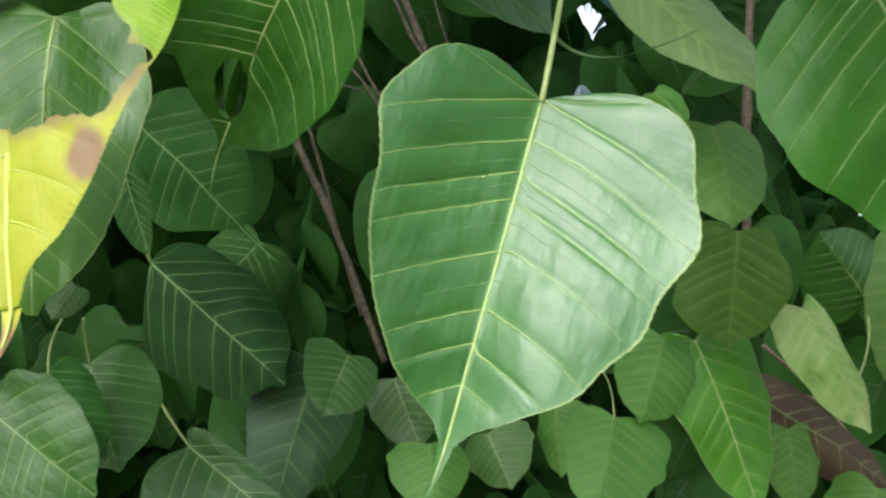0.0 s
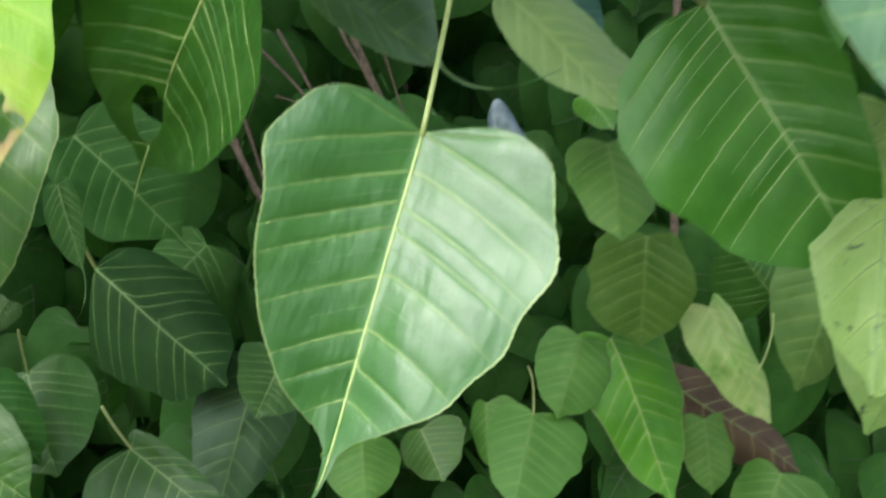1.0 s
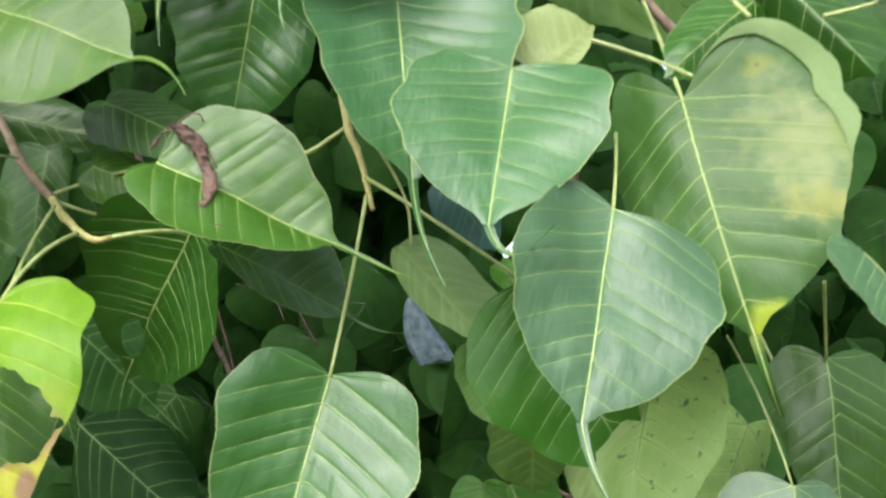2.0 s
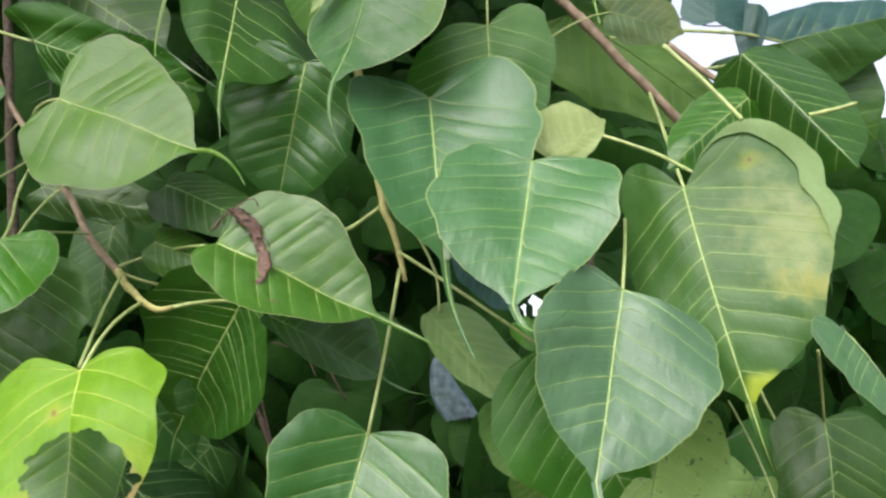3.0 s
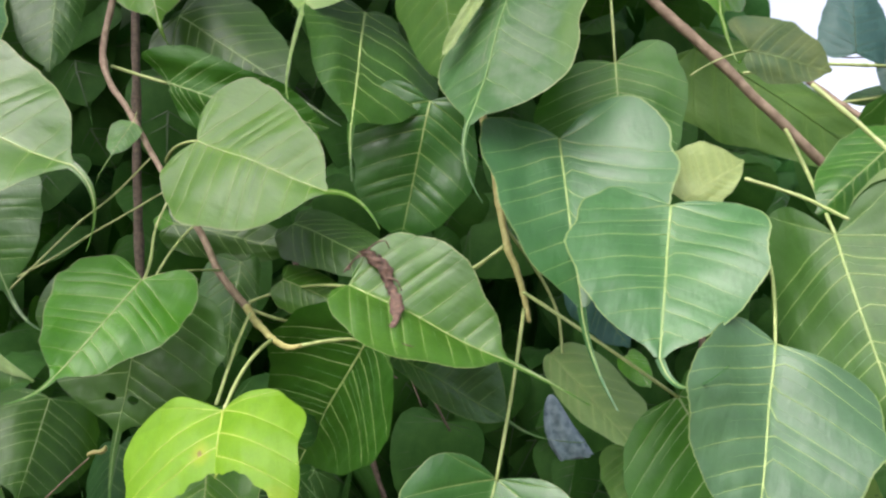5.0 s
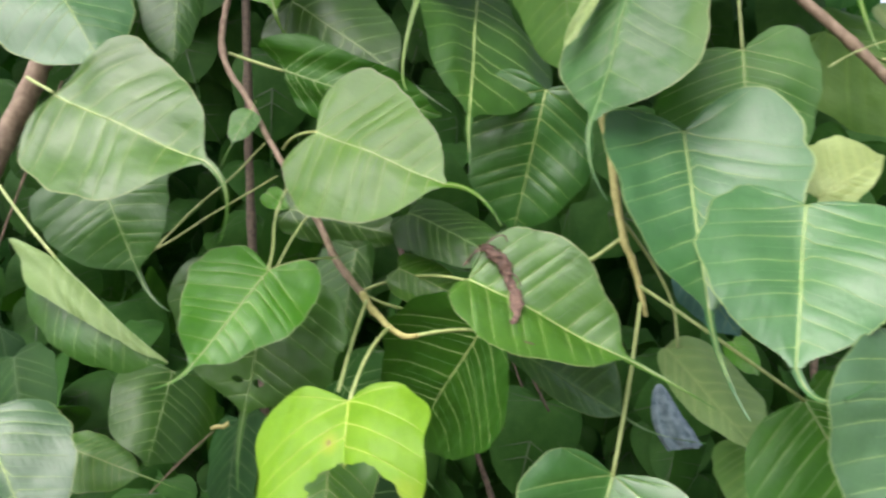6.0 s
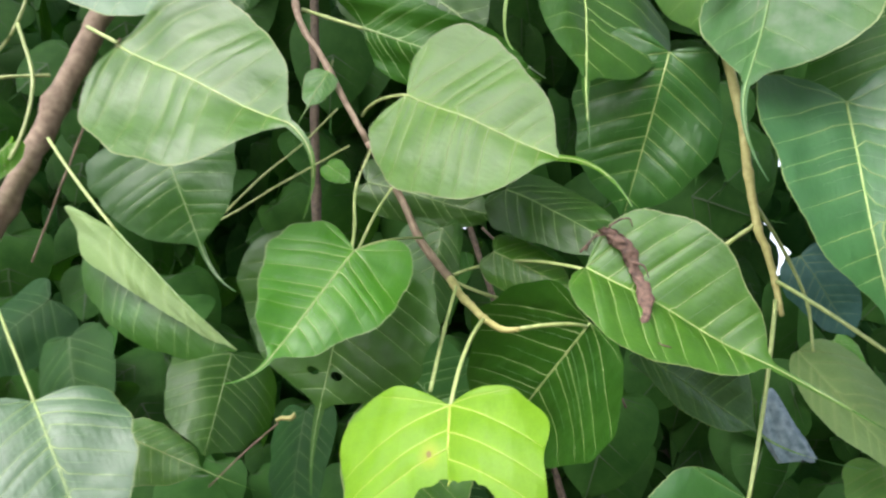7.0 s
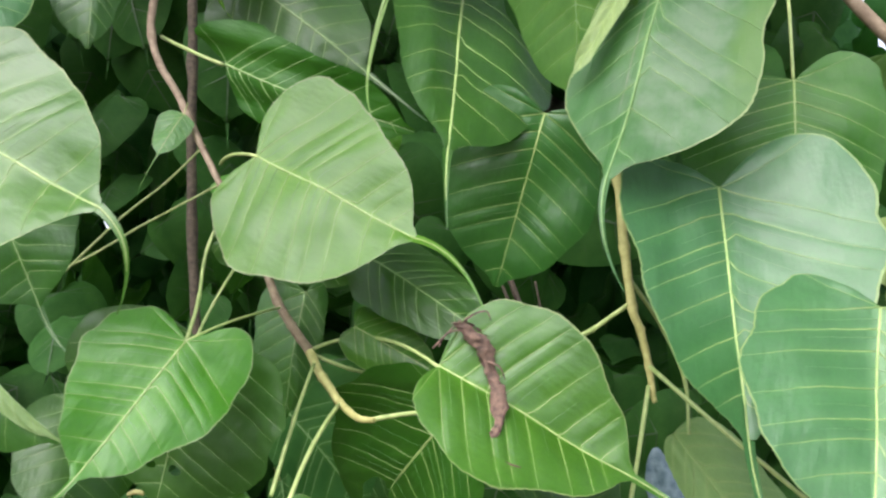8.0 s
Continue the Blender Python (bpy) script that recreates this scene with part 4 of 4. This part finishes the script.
twig(high, 0.0041, 0.0035, [(0.106, 0.305, 2.008), (0.146, 0.305, 1.937), (0.202, 0.305, 1.869), (0.273, 0.305, 1.782)])
twig(hang, .0036, .0016, [(0.004, 0.360, 2.012), (0.025, 0.330, 1.870), (0.038, 0.327, 1.810), (0.043, 0.326, 1.769), (0.048, 0.325, 1.735), (0.053, 0.326, 1.722), (0.059, 0.327, 1.701), (0.061, 0.327, 1.688), (0.063, 0.327, 1.681)], GREEN_BARK)
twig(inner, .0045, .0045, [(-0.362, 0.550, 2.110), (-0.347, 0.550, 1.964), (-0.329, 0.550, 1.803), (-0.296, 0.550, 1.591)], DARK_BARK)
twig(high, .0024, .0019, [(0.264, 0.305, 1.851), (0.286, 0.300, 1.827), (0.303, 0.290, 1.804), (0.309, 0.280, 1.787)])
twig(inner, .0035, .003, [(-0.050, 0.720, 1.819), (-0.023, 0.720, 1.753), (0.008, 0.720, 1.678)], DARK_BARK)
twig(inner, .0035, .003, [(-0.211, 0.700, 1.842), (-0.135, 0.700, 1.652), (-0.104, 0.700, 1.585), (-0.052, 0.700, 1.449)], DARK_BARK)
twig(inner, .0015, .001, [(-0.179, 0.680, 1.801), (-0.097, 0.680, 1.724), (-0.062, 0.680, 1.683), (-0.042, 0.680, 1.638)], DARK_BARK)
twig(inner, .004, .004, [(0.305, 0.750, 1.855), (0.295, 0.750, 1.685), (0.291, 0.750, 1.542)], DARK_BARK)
twig(hang, .0016, .0013, [(0.010, 0.310, 1.712), (0.026, 0.320, 1.720), (0.046, 0.325, 1.736)], STALK)
twig(high, 0.0011, 0.0009, [(0.185, 0.220, 1.748), (0.212, 0.210, 1.733), (0.222, 0.180, 1.711)], STALK)
twig(hang, .0012, .001, [(0.046, 0.326, 1.752), (0.072, 0.355, 1.722), (0.086, 0.362, 1.692), (0.088, 0.358, 1.662)], STALK)
twig(bough, .0015, .0012, [(-0.624, 0.400, 1.867), (-0.590, 0.400, 1.892), (-0.571, 0.400, 1.928), (-0.558, 0.400, 2.011)], STALK)
twig(bough, .0014, .0012, [(-0.530, 0.400, 1.871), (-0.562, 0.380, 1.861), (-0.597, 0.360, 1.845)], STALK)
twig(bough, .0016, .0013, [(-0.572, 0.400, 1.921), (-0.529, 0.380, 1.855), (-0.530, 0.370, 1.787), (-0.574, 0.360, 1.722)], STALK)
twig(fork, .0011, .0009, [(-0.193, 0.268, 1.699), (-0.203, 0.300, 1.724), (-0.214, 0.330, 1.758), (-0.207, 0.350, 1.804)], STALK)
twig(bough, .001, .0008, [(-0.398, 0.450, 1.735), (-0.372, 0.450, 1.763), (-0.341, 0.450, 1.796), (-0.309, 0.450, 1.824), (-0.274, 0.440, 1.854)], STALK)
twig(bough, .001, .0008, [(-0.399, 0.460, 1.748), (-0.368, 0.460, 1.765), (-0.338, 0.460, 1.785), (-0.308, 0.460, 1.803), (-0.264, 0.450, 1.824)], STALK)
twig(fork, .0012, .001, [(-0.139, 0.270, 1.622), (-0.139, 0.300, 1.660), (-0.139, 0.330, 1.690)], STALK)
twig(high, .0013, .0012, [(0.272, 0.305, 1.863), (0.305, 0.300, 1.858), (0.333, 0.315, 1.863), (0.368, 0.338, 1.869)], STALK)
twig(high, .0014, .0012, [(0.221, 0.200, 1.797), (0.234, 0.195, 1.779), (0.249, 0.190, 1.757), (0.254, 0.180, 1.741)], STALK)
twig(high, .0007, .0005, [(0.284, 0.330, 1.886), (0.304, 0.330, 1.880), (0.323, 0.330, 1.879)], DARK_BARK)
twig(high, .0009, .0007, [(0.355, 0.345, 1.859), (0.376, 0.345, 1.857), (0.393, 0.345, 1.845)], DARK_BARK)
twig(high, .0011, .0009, [(0.299, 0.330, 1.843), (0.330, 0.330, 1.847)], STALK)
twig(high, .0011, .0009, [(0.217, 0.295, 1.852), (0.227, 0.290, 1.850)], STALK)
twig(high, .0012, .0011, [(0.304, 0.200, 1.751), (0.315, 0.200, 1.753), (0.334, 0.200, 1.758)], STALK)
twig(high, .0012, .001, [(0.324, 0.360, 1.603), (0.339, 0.360, 1.562), (0.358, 0.360, 1.508)], STALK)
twig(bough, .0009, .0007, [(-0.537, 0.340, 1.615), (-0.486, 0.330, 1.575)], STALK)
twig(low_olive, .0025, .002, [(0.239, 0.670, 1.450), (0.280, 0.670, 1.429), (0.331, 0.660, 1.415)])
twig(low_olive, .0018, .0014, [(0.264, 0.650, 1.466), (0.307, 0.650, 1.426), (0.345, 0.640, 1.369)])
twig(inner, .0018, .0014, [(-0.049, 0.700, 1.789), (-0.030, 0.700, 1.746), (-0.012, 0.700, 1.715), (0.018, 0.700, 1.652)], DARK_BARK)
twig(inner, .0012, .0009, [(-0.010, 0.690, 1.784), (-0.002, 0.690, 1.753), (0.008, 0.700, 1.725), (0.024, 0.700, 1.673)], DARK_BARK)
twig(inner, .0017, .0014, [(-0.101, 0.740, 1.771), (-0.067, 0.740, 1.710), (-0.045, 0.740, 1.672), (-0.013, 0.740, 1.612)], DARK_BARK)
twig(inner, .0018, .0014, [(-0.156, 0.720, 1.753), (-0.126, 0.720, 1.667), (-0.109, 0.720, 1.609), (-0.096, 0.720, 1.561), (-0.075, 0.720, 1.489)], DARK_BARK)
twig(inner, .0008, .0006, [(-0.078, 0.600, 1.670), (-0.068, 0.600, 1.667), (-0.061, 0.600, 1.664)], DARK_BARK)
twig(bough, .0007, .0006, [(-0.334, 0.400, 1.536), (-0.312, 0.400, 1.560), (-0.283, 0.400, 1.588)])
twig(bough, .0014, .0022, [(-0.285, 0.400, 1.590), (-0.280, 0.400, 1.592), (-0.274, 0.400, 1.592), (-0.270, 0.400, 1.595)], GREEN_BARK)

HUSK_LINE = [(-0.045, 0.255, 1.717), (-0.038, 0.255, 1.712), (-0.031, 0.254, 1.704), (-0.027, 0.253, 1.692), (-0.023, 0.249, 1.685), (-0.022, 0.240, 1.673), (-0.024, 0.232, 1.664)]
HUSK_STRANDS = [[(-0.054, 0.254, 1.704), (-0.051, 0.253, 1.710), (-0.044, 0.254, 1.718)],
    [(-0.057, 0.254, 1.703), (-0.048, 0.252, 1.712), (-0.037, 0.252, 1.712)],
    [(-0.042, 0.255, 1.718), (-0.036, 0.254, 1.722), (-0.031, 0.256, 1.723), (-0.029, 0.258, 1.719)],
    [(-0.024, 0.232, 1.664), (-0.021, 0.228, 1.658), (-0.017, 0.226, 1.654), (-0.010, 0.226, 1.652)],
    [(-0.024, 0.232, 1.666), (-0.030, 0.230, 1.664)],
    [(-0.029, 0.251, 1.698), (-0.023, 0.250, 1.696), (-0.020, 0.252, 1.690)]]
WRAP_AT = (0.101, 0.495, 1.610)


# ---- loose things caught in the leaves ----
def crumple(name, line, widths, skin, label, category, seed, turns=2.0):
    """A withered strip: rolled along its line, creased and split at the edges."""
    pts = smooth_line(line, 12)
    n = len(pts)
    bm = bmesh.new()
    rows = []
    for i, p in enumerate(pts):
        s = i / (n - 1)
        w = widths[0] + (widths[1] - widths[0]) * s
        w *= 0.45 + 0.55 * abs(math.sin(math.pi * (1.72 * s + 0.13))) ** 0.8 * (1 - 0.5 * s ** 4) + 0.3 * noise.noise((s * 11, seed, 1))
        row = []
        for k in range(13):
            a = 2 * math.pi * k / 13 * 0.93 + 1.2 * math.sin(s * turns)
            r = w * (1 + 0.6 * noise.noise((math.cos(a) * 1.9, math.sin(a) * 1.9, s * 16 + seed)) + 0.25 * noise.noise((math.cos(a) * 5, math.sin(a) * 5, s * 50)))
            row.append(bm.verts.new(p - pts[0] + Vector((math.cos(a) * r, math.sin(a) * r * 0.75, math.sin(a + 1) * r * 0.25))))
        rows.append(row)
    for a, b in zip(rows, rows[1:]):
        for k in range(12):
            bm.faces.new((a[k], a[k + 1], b[k + 1], b[k]))
    ob = part(name, bm, skin, None)
    ob.matrix_basis = Matrix.Translation(pts[0])
    return tagged(ob, label, category)


husk = crumple("dried_husk", HUSK_LINE, (0.0052, 0.004), CRUST, "withered dark brown husk lying on a glossy leaf", "plant debris", 3.0)
for strand in HUSK_STRANDS:
    bm = bmesh.new()
    tube(bm, [p - Vector(HUSK_LINE[0]) for p in smooth_line(strand, 5)], (0.0007, 0.0003), 5)
    part("strand", bm, CRUST, husk)

# a drop-shaped pouch of film, gathered at its top and creased towards the open hem
bm = bmesh.new()
rows = []
for i in range(37):
    s = i / 36
    row = []
    for k in range(48):
        a = 2 * math.pi * k / 48
        c = Vector((math.cos(a), math.sin(a), 0))
        wide = 0.02 * (s ** 0.75) * (1 - 0.22 * max(0, s - 0.75) / 0.25) + 0.002
        fold = 1 + 0.4 * noise.noise((c.x * 2.2, c.y * 2.2, s * 0.9 + 4)) + 0.34 * noise.noise((c.x * 5, c.y * 5, s * 1.6)) + 0.05 * noise.noise((c.x * 9, c.y * 9, s * 14))
        hem = 0.006 * noise.noise((c.x * 1.5, c.y * 1.5, 7)) * s
        row.append(bm.verts.new((c.x * wide * fold + 0.014 * s * s, c.y * wide * fold * 0.5, -0.064 * s + hem)))
    rows.append(row)
for a, b in zip(rows, rows[1:]):
    for k in range(48):
        bm.faces.new((a[k], a[(k + 1) % 48], b[(k + 1) % 48], b[k]))
wrap = part("plastic_scrap", bm, FILM, None)
wrap.matrix_basis = Matrix.Translation(Vector(WRAP_AT) + Vector((-0.012, 0, 0.03))) @ Euler((0.1, radians(-10), 0)).to_matrix().to_4x4() @ Matrix.Diagonal((0.9, 0.9, 0.9, 1))
tagged(wrap, "crinkled bluish plastic scrap caught among leaves", "plastic scrap")

# ---- deep shade: the inner crown behind the branches ----
def foliage(name, label, count, box, skin, seed, sizes=(0.08, 0.14), keep=None, ribbed=False):
    r = random.Random(seed)
    verts, faces, veins = [], [], []
    edge = smooth_line([(u, v, 0) for u, v in EDGE], 1)
    for _ in range(count):
        c = Vector([r.uniform(a, b) for a, b in box])
        if keep and not keep(c):
            continue
        size = r.uniform(*sizes)
        m = Matrix.LocRotScale(c, Euler((r.gauss(0.25, 0.5), r.gauss(0, 0.5), r.gauss(0, 0.7))), None)
        o = len(verts)
        rows = []
        for i, p in enumerate(edge):
            u, w = p.x, p.y * 0.47
            z = 0.1 * math.sin(u * 3)
            mm = max(0, u - SWEEP * p.y)
            for x, q in ((mm, 0), (u, w), (u, -w)):
                verts.append(m @ (Vector((q, -(z - 0.35 * abs(q)), -x)) * size))
        for i in range(len(edge) - 1):
            a = o + 3 * i
            faces += [(a, a + 1, a + 4, a + 3), (a, a + 3, a + 5, a + 2)]
        a = o + 3 * (len(edge) - 1)
        verts.append(m @ (Vector((0.03, -0.05, -1.3)) * size))
        faces += [(a + 1, a + 2, len(verts) - 1)]
        if not ribbed:
            continue
        for i in (4, 5, 6, 7, 8, 9):
            p = edge[i]
            mm = max(0, p.x - SWEEP * p.y)
            for side in (1, -1):
                b = len(verts)
                for x, q, z in ((mm - 0.008, 0, 0.1 * math.sin(mm * 3)), (mm + 0.008, 0, 0.1 * math.sin(mm * 3)), (mm + (p.x - mm) * 0.88, p.y * 0.414 * side, 0.1 * math.sin(p.x * 3) - 0.145 * p.y)):
                    verts.append(m @ (Vector((q, -(z + 0.012), -x)) * size))
                veins.append((b, b + 1, b + 2))
        b = len(verts)
        for u, w in ((0, 0.016), (0.5, 0.011), (1.0, 0.004)):
            for q in (w, -w):
                verts.append(m @ (Vector((q, -(0.1 * math.sin(u * 3) + 0.012), -u)) * size))
        veins += [(b, b + 1, b + 3, b + 2), (b + 2, b + 3, b + 5, b + 4)]
    me = bpy.data.meshes.new(name)
    me.from_pydata(verts, [], faces + veins)
    me.materials.append(skin)
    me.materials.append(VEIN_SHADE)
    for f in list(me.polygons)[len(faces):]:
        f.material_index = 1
    for f in me.polygons:
        f.use_smooth = True
    return tagged(new(name, me), label, "foliage", kind="stuff")


def sky_gap(c):
    """Leaves the open sky clear beyond the high bough, and chinks further in."""
    s = c.y - 0.8
    if c.x > 0.36 + 0.4 * s and c.z > 2.0 + 0.35 * s:
        return False
    for x, z, dx, dz, r in ((0.217, 1.732, 0.172, 0.203, 0.034), (0.178, 1.893, 0.133, 0.376, 0.062), (0.04, 1.779, -0.027, 0.256, 0.025), (-0.79, 1.695, -0.75, 0.066, 0.035)):
        if math.hypot(c.x - x - dx * s, c.z - z - dz * s) < r + 0.025 * s:
            return False
    return True


def crown(c):
    """Rounded, uneven mass of the crown."""
    r = abs(c.x / 3.6) ** 2.6 + abs((c.y - 2.0) / 1.25) ** 2.6 + abs((c.z - 2.1) / 2.1) ** 2.6
    return r < 1 + 0.35 * noise.noise(c * 1.1) and sky_gap(c)


def drooping_mass(c):
    return abs(c.x / 1.35) ** 2.4 + abs((c.z - 1.75) / 1.0) ** 2.4 < 1 + 0.3 * noise.noise(c * 2) and sky_gap(c)


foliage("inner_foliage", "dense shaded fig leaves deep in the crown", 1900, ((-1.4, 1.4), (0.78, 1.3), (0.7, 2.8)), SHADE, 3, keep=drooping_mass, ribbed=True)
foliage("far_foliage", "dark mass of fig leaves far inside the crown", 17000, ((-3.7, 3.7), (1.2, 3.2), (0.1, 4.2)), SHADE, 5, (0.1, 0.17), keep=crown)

# Out-of-view leaf roof, added to block zenith light and darken reflections.
foliage("overhead_foliage", "unseen leafy roof added overhead to shade the crown", 1200, ((-2.4, 2.4), (-0.3, 1.3), (2.5, 3.2)), SHADE, 9, (0.1, 0.17),
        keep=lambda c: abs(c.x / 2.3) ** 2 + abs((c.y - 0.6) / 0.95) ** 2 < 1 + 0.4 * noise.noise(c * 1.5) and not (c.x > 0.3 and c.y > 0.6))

# ---- trunk and limbs within the crown ----
tree = new("fig_tree")
tree.matrix_basis = Matrix.Translation((0.1, 2.3, 0))
tagged(tree, "grey-brown fig trunk with limbs hidden by foliage", "tree")


def limb(name, pts, r0, r1):
    line = smooth_line(pts, 8)
    bm = bmesh.new()
    radii = [(r0 + (r1 - r0) * i / (len(line) - 1)) * (1 + 0.15 * noise.noise((i * 0.5, r0 * 40, 2))) for i in range(len(line))]
    tube(bm, line, radii, 12)
    under(part(name, bm, TRUNK, None), tree, Matrix.Identity(4))


limb("trunk", [(0.1, 2.3, -0.1), (0.12, 2.28, 0.6), (0.06, 2.24, 1.5), (0.0, 2.2, 2.6), (0.05, 2.2, 3.5)], 0.21, 0.08)
for x, y, z in ((0.05, 0.42, 2.1), (-0.14, 0.45, 2.14), (-0.45, 0.46, 2.12), (0.05, 0.6, 2.22), (0.42, 0.56, 2.22)):
    limb("limb", [(0.03, 2.2, 2.2 + 0.3 * abs(x)), (x * 0.7, 1.7, 2.75), (x * 1.2, 1.1, 2.85), (x, y + 0.25, 2.6), (x, y, z)], 0.055, 0.008)
